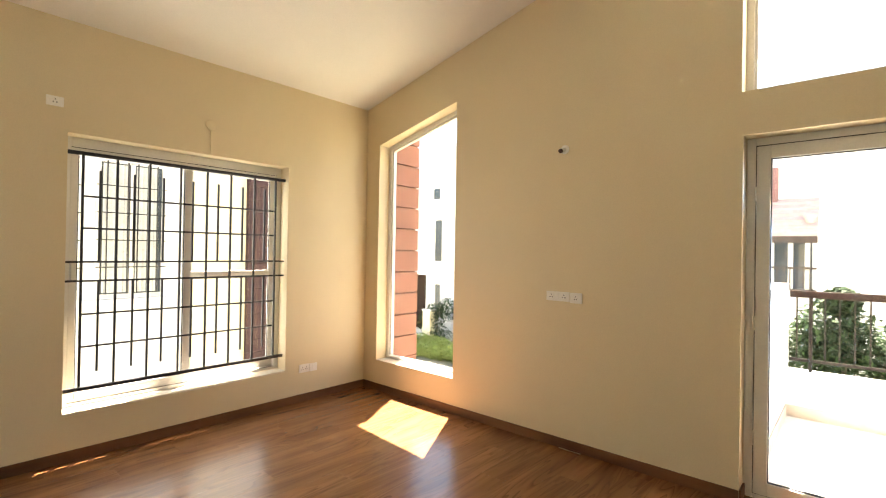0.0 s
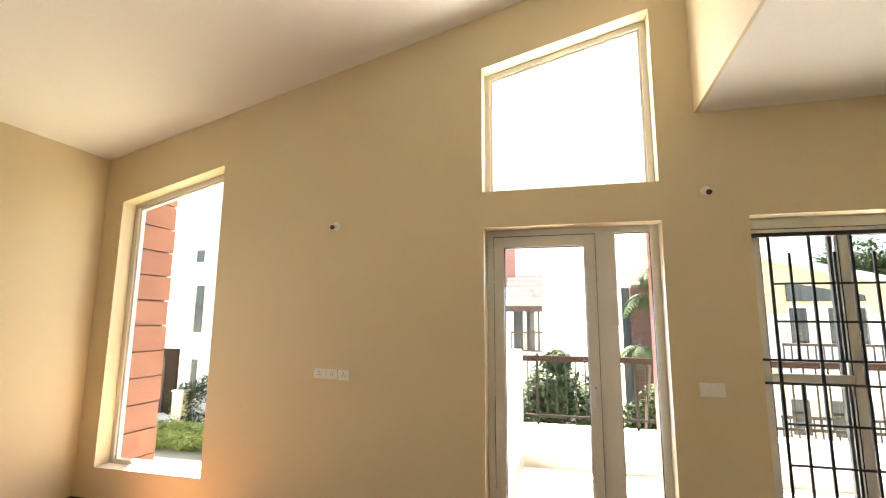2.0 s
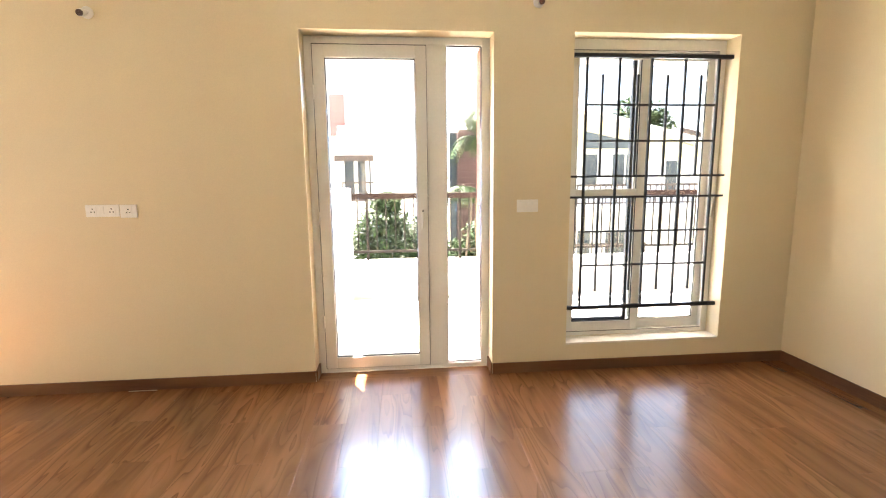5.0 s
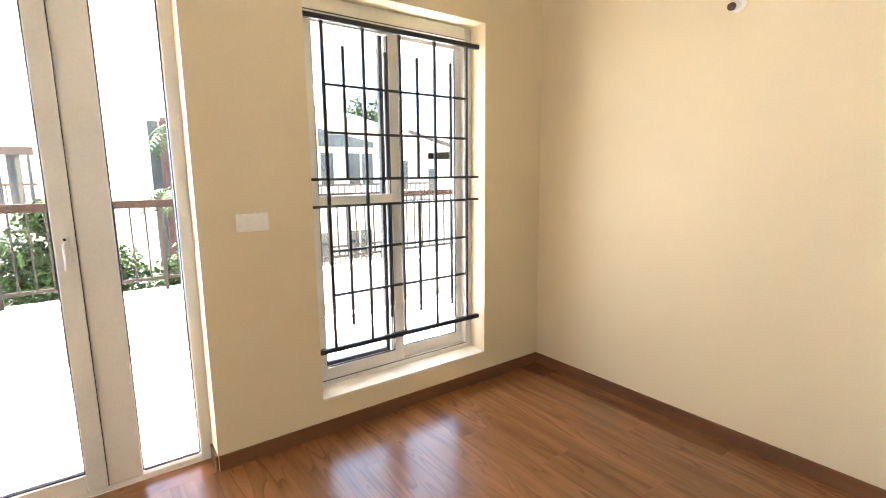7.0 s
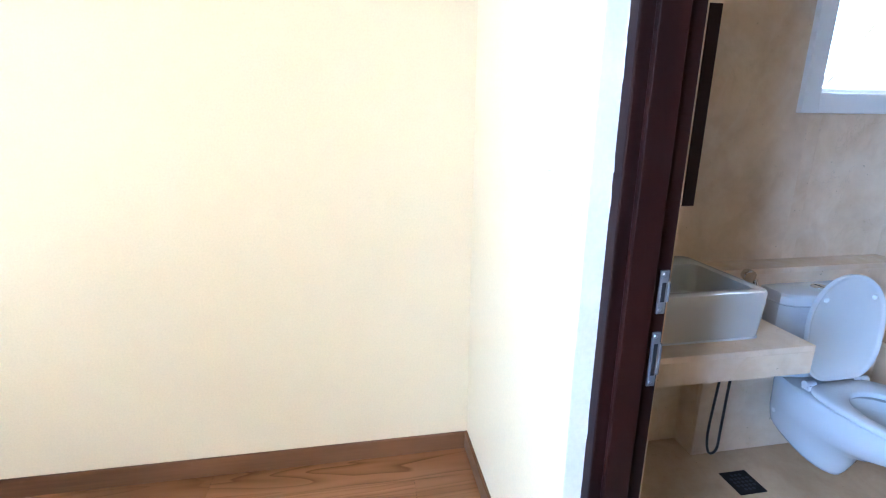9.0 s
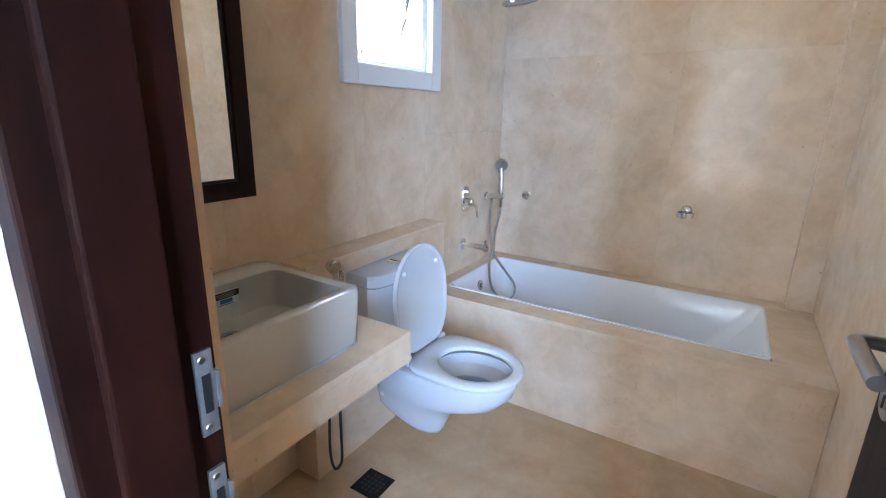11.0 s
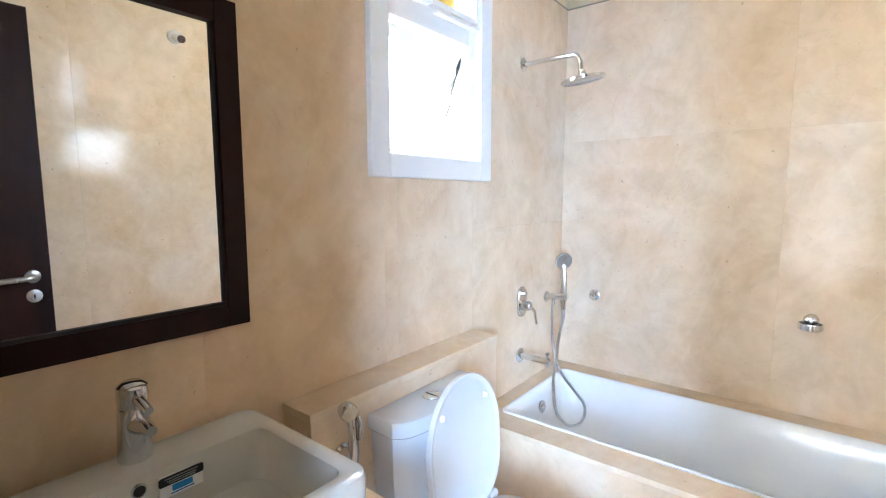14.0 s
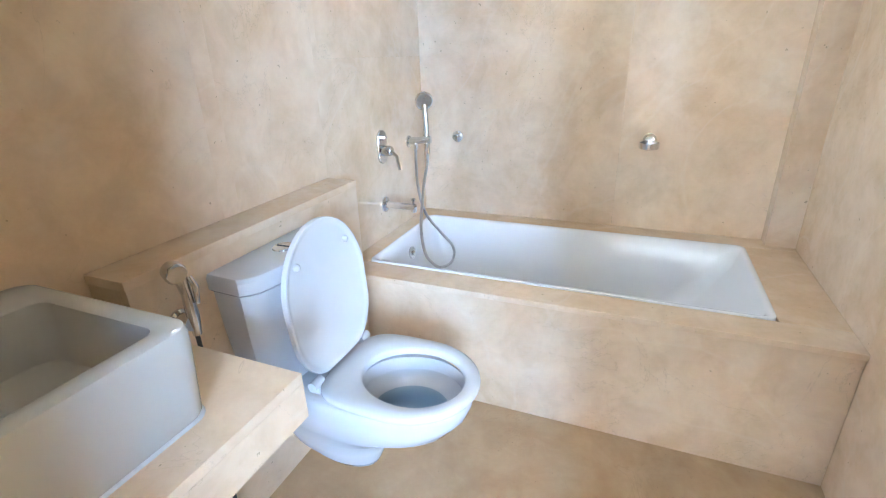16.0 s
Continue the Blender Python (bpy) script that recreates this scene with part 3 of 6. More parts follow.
def sliding_window(name, span, z0, z1, place, label, rail_in, mid_rail):
    """Two sliding sashes in a frame; place turns (along, depth, height) into the world."""
    a0, a1 = span
    w = thing(name, place((a0 + a1) / 2, 0, z0), label, "window", kind="structure")

    def bar(nm, u0, u1, d0, d1, v0, v1, mat=UPVC, bevel=0.004, parent=None):
        p, q = Vector(place(u0, d0, v0)), Vector(place(u1, d1, v1))
        lo, hi = [min(c) for c in zip(p, q)], [max(c) for c in zip(p, q)]
        ob = part(nm, boxed(lo[0], hi[0], lo[1], hi[1], lo[2], hi[2], bevel=bevel), mat, parent or w)
        return ob

    s = 0.016                                     # sill slab
    bar("window_sill", a0 + 0.002, a1 - 0.002, -0.004, REV - 0.002, z0, z0 + s, SILLSTONE, 0.003)
    zb = z0 + s
    f = 0.05
    bar("frame_post", a0, a0 + f, REV, REV + 0.085, zb, z1)
    bar("frame_post", a1 - f, a1, REV, REV + 0.085, zb, z1)
    bar("frame_rail", a0 + f, a1 - f, REV, REV + 0.085, z1 - f * 1.5, z1)
    bar("frame_rail", a0 + f, a1 - f, REV, REV + 0.085, zb, zb + 0.03)
    # Thin dark strips draw the seam lines along the head and foot rails.
    bar("track_seal", a0 + f, a1 - f, REV - 0.001, REV + 0.004, z1 - f * 1.5 - 0.004, z1 - f * 1.5, GASKET, 0.0)
    bar("track_seal", a0 + f, a1 - f, REV - 0.001, REV + 0.004, zb + 0.03, zb + 0.033, GASKET, 0.0)
    mid = (a0 + a1) / 2
    for k, (u0, u1, d) in enumerate(((a0 + 0.03, mid + 0.035, REV + 0.006), (mid - 0.035, a1 - 0.03, REV + 0.046))):
        sash = bar("sash", u0, u0 + 0.065, d, d + 0.034, zb + 0.03, z1 - f * 1.5)
        sw = 0.065
        bar("stile", u1 - sw, u1, d, d + 0.034, zb + 0.03, z1 - f * 1.5, parent=sash)
        bar("rail", u0 + sw, u1 - sw, d, d + 0.034, zb + 0.03, zb + 0.03 + 0.075, parent=sash)
        bar("rail", u0 + sw, u1 - sw, d, d + 0.034, z1 - f * 1.5 - 0.06, z1 - f * 1.5, parent=sash)
        if k == rail_in:
            bar("rail", u0 + sw, u1 - sw, d + 0.002, d + 0.032, mid_rail, mid_rail + 0.055, parent=sash)
            bar("gasket", u0 + sw, u1 - sw, d + 0.004, d + 0.03, mid_rail - 0.014, mid_rail, GASKET, 0.0, sash)
        g = bar("pane", u0 + sw - 0.008, u1 - sw + 0.008, d + 0.014, d + 0.019, zb + 0.10, z1 - f * 1.5 - 0.055, GLASS, 0.0, sash)
        g.visible_shadow = False
        bar("gasket", u0 + sw, u0 + sw + 0.006, d + 0.006, d + 0.013, zb + 0.105, z1 - f * 1.5 - 0.06, GASKET, 0.0, sash)
        bar("gasket", u1 - sw - 0.006, u1 - sw, d + 0.006, d + 0.013, zb + 0.105, z1 - f * 1.5 - 0.06, GASKET, 0.0, sash)
        bar("gasket", u0 + sw + 0.006, u1 - sw - 0.006, d + 0.006, d + 0.013, zb + 0.105, zb + 0.111, GASKET, 0.0, sash)
    return w, bar


def north_place(u, d, v):
    return (u, NY + d, v)


def west_place(u, d, v):
    return (WX - d, u, v)


gw, gbar = sliding_window("window_3", GWIN[:2], GWIN[2], GWIN[3], north_place, "tall sliding window with white sashes behind a grill", 0, 1.268)
MESHGREY = surface("dark_grey_mesh_frame", (0.03, 0.032, 0.036), (0.05, 0.053, 0.058), 0.5, scale=8)
for u0, u1, v0, v1 in ((2.008, 2.034, 0.26, 2.28), (1.555, 1.58, 0.26, 2.28), (1.58, 2.008, 0.285, 0.335), (1.58, 2.008, 2.255, 2.28)):
    gbar("mesh_frame", u0, u1, REV + 0.044, REV + 0.075, v0, v1, MESHGREY, 0.002)
gbar("latch", 2.632, 2.652, REV - 0.012, REV, 1.10, 1.28, STEEL, 0.004)
ww, wbar = sliding_window("window_4", WWIN[:2], WWIN[2], WWIN[3], west_place, "wide sliding window with white sashes behind a grill", 1, 1.305)
wbar("latch", 1.085, 1.10, REV - 0.012, REV, 1.30, 1.46, STEEL, 0.004)


def grill(name, place, ends, full, short, rows, tops, label, depth=0.07):
    """A welded bar grill: two stout rails, four thin ones, upright bars and short spikes."""
    g = thing(name, place((ends[0] + ends[1]) / 2, depth, rows[-1]), label, "window grill", "black window grills")

    def rod(nm, u0, u1, v0, v1, t):
        if u0 == u1:
            u0, u1 = u0 - t, u1 + t
        else:
            v0, v1 = v0 - t, v1 + t
        p, q = Vector(place(u0, depth - t, v0)), Vector(place(u1, depth + t, v1))
        lo, hi = [min(c) for c in zip(p, q)], [max(c) for c in zip(p, q)]
        part(nm, boxed(lo[0], hi[0], lo[1], hi[1], lo[2], hi[2], bevel=min(t * 0.35, 0.003)), GRILL, g)

    top, r1, r2, m1, m2, r3, r4, low = rows
    rod("rail", ends[0], ends[1], top, top, 0.014)
    rod("rail", ends[0], ends[1], low, low, 0.014)
    for v in (m1, m2):
        rod("crossbar", ends[0], ends[1], v, v, 0.0078)
    for v in (r1, r2, r3, r4):
        rod("crossbar", full[0], full[-1], v, v, 0.0074)
    for u in full:
        rod("upright", u, u, low + 0.014, top - 0.014, 0.0086)
    for u in short:
        rod("spike", u, u, m1, tops[0], 0.0080)
        rod("spike", u, u, tops[1], m2, 0.0080)
    return g


grill("window_grill", north_place, (GWIN[0], GWIN[1]), [1.613, 1.847, 2.079, 2.326, 2.573], [1.727, 1.982, 2.199, 2.447],
      (2.240, 1.911, 1.663, 1.416, 1.268, 1.019, 0.769, 0.453), (2.117, 0.574), "black welded steel grill across the tall window")
grill("window_grill", west_place, (WWIN[0], WWIN[1]), [1.146, 1.365, 1.593, 1.83, 2.05, 2.263, 2.492, 2.71], [1.255, 1.484, 1.698, 1.931, 2.149, 2.375, 2.596],
      (2.270, 1.950, 1.709, 1.454, 1.310, 1.059, 0.814, 0.499), (2.156, 0.616), "black welded steel grill across the wide window")

# ---- terrace door ----
x0, x1, _, z1 = DOOR
dr = thing("door_1", ((x0 + x1) / 2, FY0, 0), "white framed glass terrace door with a fixed side light, closed", "door", kind="structure")


def dbar(nm, u0, u1, v0, v1, d0=0.0, d1=0.06, mat=UPVC, parent=None, bevel=0.005):
    return part(nm, boxed(u0, u1, FY0 + d0, FY0 + d1, v0, v1, bevel=bevel), mat, parent or dr)


dbar("frame_post", x0, -0.262, 0.0, z1)
dbar("frame_post", 0.890, x1, 0.0, z1)
dbar("frame_head", -0.262, 0.890, 2.312, z1)
dbar("threshold", -0.262, 0.890, 0.0, 0.03)
dbar("mullion", 0.505, 0.640, 0.03, 2.312)
leaf = dbar("door_leaf", -0.258, -0.180, 0.034, 2.306, -0.012, 0.05)
dbar("stile", 0.426, 0.502, 0.034, 2.306, -0.012, 0.05, parent=leaf)
dbar("rail", -0.180, 0.426, 2.222, 2.306, -0.012, 0.05, parent=leaf)
dbar("rail", -0.180, 0.426, 0.034, 0.118, -0.012, 0.05, parent=leaf)
for u0, u1, v0, v1 in ((-0.180, -0.174, 0.118, 2.222), (0.420, 0.426, 0.118, 2.222), (-0.174, 0.420, 0.118, 0.124), (-0.174, 0.420, 2.216, 2.222)):
    dbar("gasket", u0, u1, v0, v1, 0.0, 0.02, GASKET, leaf, 0.0)
for u0, u1, v0, v1 in ((0.640, 0.646, 0.046, 2.306), (0.884, 0.890, 0.046, 2.306), (0.646, 0.884, 0.040, 0.046), (0.646, 0.884, 2.306, 2.312)):
    dbar("gasket", u0, u1, v0, v1, 0.012, 0.03, GASKET, None, 0.0)
# Black strips fill the gap round the leaf, its shade put in as colour.
for u0, u1, v0, v1 in ((-0.262, -0.258, 0.03, 2.312), (0.502, 0.505, 0.03, 2.312), (-0.258, 0.502, 2.306, 2.312), (-0.258, 0.502, 0.03, 0.034)):
    dbar("seal", u0, u1, v0, v1, -0.002, 0.05, GASKET, None, 0.0)
g = dbar("pane", -0.176, 0.422, 0.122, 2.218, 0.02, 0.026, GLASS, leaf, 0.0)
g.visible_shadow = False
g = dbar("pane", 0.642, 0.888, 0.032, 2.308, 0.03, 0.036, GLASS, None, 0.0)
g.visible_shadow = False
handle = part("door_handle", boxed(0.452, 0.480, FY0 - 0.022, FY0 - 0.012, 1.05, 1.20, bevel=0.004), UPVC, leaf)
part("lever", tube(bmesh.new(), [(0.466, FY0 - 0.02, 1.165), (0.466, FY0 - 0.05, 1.165), (0.464, FY0 - 0.055, 1.14), (0.462, FY0 - 0.055, 1.06)], [0.008, 0.008, 0.008, 0.006], 8), UPVC, handle, smooth=50)
part("keyhole", lathe(bmesh.new(), (0.466, FY0 - 0.0225, 1.185), (0, -1, 0), [(0, 0.006), (0.002, 0.006)], 12), DARKHOLE, handle)
for z in (0.35, 1.1, 1.95):
    part("hinge", lathe(bmesh.new(), (-0.262, FY0 - 0.014, z), (0, 0, 1), [(0, 0.008), (0.09, 0.008)], 10), UPVC, leaf, smooth=40)


# ---- switches, sockets and lamp holders ----
def switch_plate(name, place, u0, u1, v0, v1, label, rockers=(), sockets=(), mat=WHITEPLASTIC):
    """A wall plate; rockers are (u0, u1), sockets are u centres."""
    def bx(nm, a, b, c, d, e, f, m, parent, bevel=0.001):
        p, q = Vector(place(a, e, c)), Vector(place(b, f, d))
        lo, hi = [min(k) for k in zip(p, q)], [max(k) for k in zip(p, q)]
        return part(nm, boxed(lo[0], hi[0], lo[1], hi[1], lo[2], hi[2], bevel=bevel), m, parent)
    t = thing(name, place((u0 + u1) / 2, 0, v0), label, "switch" if rockers else "socket", "wall switches and sockets")
    bx("plate", u0, u1, v0, v1, -0.010, 0.0, mat, t, 0.003)
    for a, b in rockers:
        bx("rocker", a, b, v0 + 0.016, v1 - 0.016, -0.014, -0.010, mat, t)
    for u in sockets:
        m = bx("module", u - 0.022, u + 0.022, v0 + 0.012, v1 - 0.012, -0.0125, -0.010, mat, t)
        zc = (v0 + v1) / 2
        for du, dv in ((0, 0.012), (-0.010, -0.008), (0.010, -0.008)):
            bx("hole", u + du - 0.0035, u + du + 0.0035, zc + dv - 0.004, zc + dv + 0.004, -0.0132, -0.0125, DARKHOLE, m, 0.0)
    return t


def east_place(u, d, v):
    return (EX + d, u, v)


def jog_place(u, d, v):
    return (u, JY - d, v)


switch_plate("light_switch", north_place, 1.112, 1.262, 1.175, 1.262, "white wall switch plate with three rockers", [(1.140, 1.166), (1.169, 1.205), (1.208, 1.234)])
switch_plate("wall_socket", north_place, -1.705, -1.50, 1.190, 1.268, "white double wall socket plate", [(-1.618, -1.592)], [-1.66, -1.545])
switch_plate("wall_socket", north_place, -1.495, -1.393, 1.182, 1.266, "white single wall outlet plate", (), [-1.444])
switch_plate("wall_socket", west_place, 2.965, 3.085, 0.30, 0.385, "white low wall socket plate", (), [3.0, 3.05])
switch_plate("wall_socket", west_place, 3.09, 3.18, 0.297, 0.38, "white low wall switch plate", [(3.12, 3.15)])
switch_plate("wall_socket", west_place, 0.91, 1.01, 2.57, 2.64, "white high wall socket plate", (), [0.96])
switch_plate("light_switch", jog_place, 2.36, 2.50, 1.175, 1.262, "white wall switch plate beside the bathroom door", [(2.385, 2.41), (2.415, 2.445), (2.45, 2.475)])


def lamp_holder(place_point, normal, label, droop=-0.35, material=None):
    n = Vector(normal)
    c = Vector(place_point)
    t = thing("lamp_holder", c, label, "lamp holder", "wall lamp holders")
    part("rose", lathe(bmesh.new(), c, n, [(0, 0.036), (0.008, 0.036), (0.014, 0.03), (0.016, 0.018)], 20), WHITEPLASTIC, t, smooth=40)
    d = (n + Vector((0, 0, droop))).normalized()
    body = part("holder", lathe(bmesh.new(), c + n * 0.012, d, [(0, 0.016), (0.03, 0.019), (0.05, 0.023), (0.066, 0.021)], 18), WHITEPLASTIC, t, smooth=40)
    part("socket", lathe(bmesh.new(), c + n * 0.012 + d * 0.0655, d, [(0, 0.019), (0.012, 0.018), (0.012, 0.008), (0.006, 0.006)], 18), BULBBROWN, body, "dark brown socket mouth", smooth=40)
    return t


lamp_holder((-1.56, NY, 2.43), (0, -1, 0), "white empty lamp holder on the cream wall")
lamp_holder((1.24, NY, 2.55), (0, -1, 0), "white empty lamp holder on the cream wall")
lamp_holder((EX, 2.56, 2.235), (-1, 0, 0), "white empty lamp holder on the cream wall")
fan = thing("fan_outlet", (WX, 2.04, 2.665), "white round wall outlet with a painted cable", "outlet")
part("cover", lathe(bmesh.new(), (WX, 2.04, 2.665), (1, 0, 0), [(0, 0.045), (0.006, 0.045), (0.010, 0.038), (0.010, 0.0)], 24), CREAM, fan, smooth=40)
part("cable", tube(bmesh.new(), [(WX + 0.003, 2.04, 2.62), (WX + 0.003, 2.043, 2.5), (WX + 0.003, 2.04, 2.40)], 0.004, 8), CREAM, fan, smooth=40)

# ---- bathroom door ----
jf = thing("door_frame", ((DL + DR) / 2, 1.245, 0), "dark stained wooden door frame", "door frame")
FR0, FR1 = 1.19, 1.315
for nm, bmx in (("jamb", boxed(2.265, DR, FR0, FR1, 0, 2.095, bevel=0.004)), ("jamb", boxed(DL, 1.625, FR0, FR1, 0, 2.095, bevel=0.004)), ("head", boxed(DL, DR, FR0, FR1, 2.095, DTOP, bevel=0.004))):
    part(nm, bmx, DARKWOOD, jf)
part("stop", boxed(2.250, 2.265, FR0 + 0.04, FR1 - 0.027, 0, 2.08, bevel=0.003), DARKWOOD, jf)
part("stop", boxed(1.625, 1.640, FR0 + 0.04, FR1 - 0.027, 0, 2.08, bevel=0.003), DARKWOOD, jf)
for z0, z1 in ((1.0, 1.09), (0.84, 0.96)):
    plate = boxed(2.2605, 2.265, FR0 + 0.006, FR0 + 0.024, z0, z1, bevel=0.0012)
    box(plate, 2.2590, 2.266, FR0 + 0.001, FR0 + 0.006, z0 + 0.025, z1 - 0.025, bevel=0.001)
    sp = part("strike_plate", plate, STRIKE, jf, "steel strike plate", smooth=30)
    for zs in (z0 + 0.009, z1 - 0.009):
        part("screw", lathe(bmesh.new(), (2.2605, FR0 + 0.017, zs), (-1, 0, 0), [(0, 0.004), (0.0012, 0.003)], 10), STEEL, sp, smooth=40)
    part("strike_hole", boxed(2.2594, 2.2606, FR0 + 0.011, FR0 + 0.019, z0 + 0.025, z1 - 0.025), DARKHOLE, sp)
bd = thing("door_2", (1.63, 1.19, 0), "dark stained flush wooden door standing open", "door", kind="structure")
lf = part("door_leaf", boxed(1.600, 1.635, 0.572, 1.186, 0.012, 2.085, bevel=0.003), DARKWOOD, bd)
for z in (0.25, 1.05, 1.85):
    part("hinge", lathe(bmesh.new(), (1.638, 1.19, z), (0, 0, 1), [(0, 0.007), (0.1, 0.007)], 10), STEEL, lf, smooth=40)
hd = part("handle_rose", lathe(bmesh.new(), (1.635, 0.632, 1.025), (1, 0, 0), [(0, 0.026), (0.006, 0.026), (0.008, 0.022)], 20), STEEL, lf, smooth=40)
part("lever", tube(bmesh.new(), [(1.642, 0.632, 1.025), (1.680, 0.632, 1.025), (1.690, 0.642, 1.025), (1.690, 0.665, 1.024), (1.688, 0.76, 1.022)], [0.010, 0.010, 0.011, 0.011, 0.0105], 12), STEEL, hd, smooth=60)
lk = part("lock_rose", lathe(bmesh.new(), (1.635, 0.632, 0.945), (1, 0, 0), [(0, 0.026), (0.006, 0.026), (0.008, 0.022)], 20), STEEL, lf, smooth=40)
part("keyhole", boxed(1.643, 1.6445, 0.629, 0.635, 0.935, 0.953), DARKHOLE, lk)
part("latch_plate", boxed(1.606, 1.629, 0.5705, 0.572, 0.93, 1.09), STEEL, lf)
solid("trim", boxed(DR - 0.003, DR, FR1, JY - 0.001, 0.0, DTOP), PRIMER, "bare white putty strip beside the door frame", "trim", "structure")

rnd = random.Random(14)
bm = bmesh.new()
edge, z = [], 0.0
while z < DTOP:
    edge.append((z, rnd.choice((0.0015, 0.002, 0.003, 0.0035, 0.006)) + rnd.uniform(0, 0.0015)))
    z += rnd.uniform(0.006, 0.04)
for (za, wa), (zb, wb) in zip(edge, edge[1:]):
    prism(bm, [(DR - wa, za), (DR, za), (DR, zb), (DR - wb, zb)], FR1 + 0.0004, FR1 + 0.0014)
solid("trim", bm, PRIMER, "ragged edge of white putty on the door frame", "trim", "structure")

# ---- bathroom shell ----
DADO, BCEIL = 2.268, 2.78
WIN_Y0, WIN_Y1, WIN_Z0, WIN_Z1 = -0.513, 0.123, 1.408, 2.46
OP_Y0, OP_Y1, OP_Z0, OP_Z1 = -0.447, 0.057, 1.48, 2.40     # hole in the wall behind the trim
bm = bmesh.new()
X0, X1 = BE + 0.02, EX + TH + 0.05
box(bm, X0, X1, BS - 0.2, OP_Y0, -0.3, 3.2)
box(bm, X0, X1, OP_Y1, JY - 0.2, -0.3, 3.2)
box(bm, X0, X1, OP_Y0, OP_Y1, -0.3, OP_Z0)
box(bm, X0, X1, OP_Y0, OP_Y1, OP_Z1, 3.2)
solid("wall_bath_east", bm, CREAM, "painted outer bathroom wall above the marble", "wall", "structure")
solid("wall_bath_south", boxed(BW - 0.12, X0, BS - 0.2, BS - 0.02, -0.3, 3.2), CREAM, "painted bathroom wall above the marble", "wall", "structure")
solid("ceiling_bath", boxed(BW - 0.02, X0, BS - 0.02, BN, BCEIL, BCEIL + 0.12), CEILING, "white bathroom ceiling", "ceiling", "structure")
solid("roof_bath", boxed(BW - 0.12, X1, BS - 0.2, JY, 3.2, 3.26), WHITEWASH, "roof slab over the bathroom", "roof", "structure")
clad = thing("marble_cladding", (BE, 0, 0), "polished cream marble slabs up to door height", "wall", kind="structure")


def slab(x0, x1, y0, y1, z0, z1):
    part("slab", boxed(x0, x1, y0, y1, z0, z1, bevel=0.0004), MARBLE, clad)


J = 0.0001
for y0, y1, z0, z1 in ((BS, -0.42, 0.0, 1.22), (BS, OP_Y0, 1.22, DADO), (-0.42, 0.0, 0.0, OP_Z0), (0.0, OP_Y1, 0.0, OP_Z0), (OP_Y1, 0.62, 0.0, DADO), (0.62, BN, 0.0, DADO)):
    slab(BE, BE + 0.019, y0 + J, y1 - J, z0 + J, z1 - J)
slab(BE, BE + 0.019, OP_Y0 + J, -0.42 - J, 1.22 + J, OP_Z0)
for x0, x1, z0, z1 in ((BW, 2.16, 0.0, 1.62), (BW, 2.16, 1.62, DADO), (2.16, BE, 0.0, 1.62), (2.16, BE, 1.62, DADO)):
    slab(x0 + J, x1 - J, BS - 0.019, BS, z0 + J, z1 - J)
for y0, y1, z0, z1 in ((BS, -0.42, 0.0, DADO), (-0.42, 0.4, 0.0, DADO), (0.4, BN, 0.0, DADO)):
    slab(BW - 0.019, BW, y0 + J, y1 - J, z0 + J, z1 - J)
slab(DR + 0.001, BE, BN - 0.019, BN, 0, DADO)
slab(BW, DL - 0.001, BN - 0.019, BN, 0, DADO)
slab(BW, 1.565, BS, BS + 0.075, 0.4685, DADO)
GROUT = surface("grey_brown_grout", (0.26, 0.21, 0.16), (0.36, 0.30, 0.23), 0.8, scale=14, fine=70, bump=0.2)
solid("trim", boxed(BE - 0.0012, BE + 0.018, BS, WIN_Y0 - 0.09, DADO, DADO + 0.007), GROUT, "rough grey grout line on top of the marble", "trim", "structure")
solid("trim", boxed(1.566, BE - 0.002, BS - 0.018, BS + 0.0012, DADO, DADO + 0.007), GROUT, "rough grey grout line on top of the marble", "trim", "structure")
solid("floor_bath", boxed(BW - 0.02, BE + 0.02, BS, BN + 0.06, -0.10, 0.0), MARBLE_FLOOR, "warm beige polished marble floor", "floor", "structure")
solid("threshold", boxed(DL, DR, BN + 0.06, JY, -0.10, 0.004, bevel=0.002), MARBLE_FLOOR, "marble door threshold", "floor", "structure")

# boxed-in pipe ledge behind the toilet
ledge = thing("pipe_ledge", (3.04, 0, 0), "low marble clad ledge behind the toilet", "ledge", kind="structure")
part("front_slab", boxed(2.985, 3.005, -0.42, 0.43, 0.0, 0.803, bevel=0.0015), MARBLE, ledge)
part("end_slab", boxed(3.005, BE, 0.41, 0.43, 0.0, 0.803, bevel=0.0015), MARBLE, ledge)
part("top_slab", boxed(2.982, BE, -0.42, 0.433, 0.803, 0.825, bevel=0.002), MARBLE, ledge)

# bathroom window
bw = thing("window_5", (BE, -0.2, WIN_Z0), "white bathroom window with an open top-hung lower sash", "window", kind="structure")


def wbox(nm, y0, y1, z0, z1, d0, d1, mat=UPVC, parent=None, bevel=0.004):
    return part(nm, boxed(BE + d0, BE + d1, y0, y1, z0, z1, bevel=bevel), mat, parent or bw)


TR = 0.075
WHITEUPVC = surface("white_upvc", (0.80, 0.79, 0.77), (0.84, 0.83, 0.81), 0.3, scale=2, fine=20, bump=0.0, mott=0.98)
for nm, y0, y1, z0, z1 in (("trim_post", WIN_Y0, WIN_Y0 + TR, WIN_Z0, WIN_Z1), ("trim_post", WIN_Y1 - TR, WIN_Y1, WIN_Z0, WIN_Z1), ("trim_rail", WIN_Y0 + TR, WIN_Y1 - TR, WIN_Z0, WIN_Z0 + TR), ("trim_rail", WIN_Y0 + TR, WIN_Y1 - TR, WIN_Z1 - TR, WIN_Z1)):
    wbox(nm, y0, y1, z0, z1, -0.022, 0.012, WHITEUPVC)
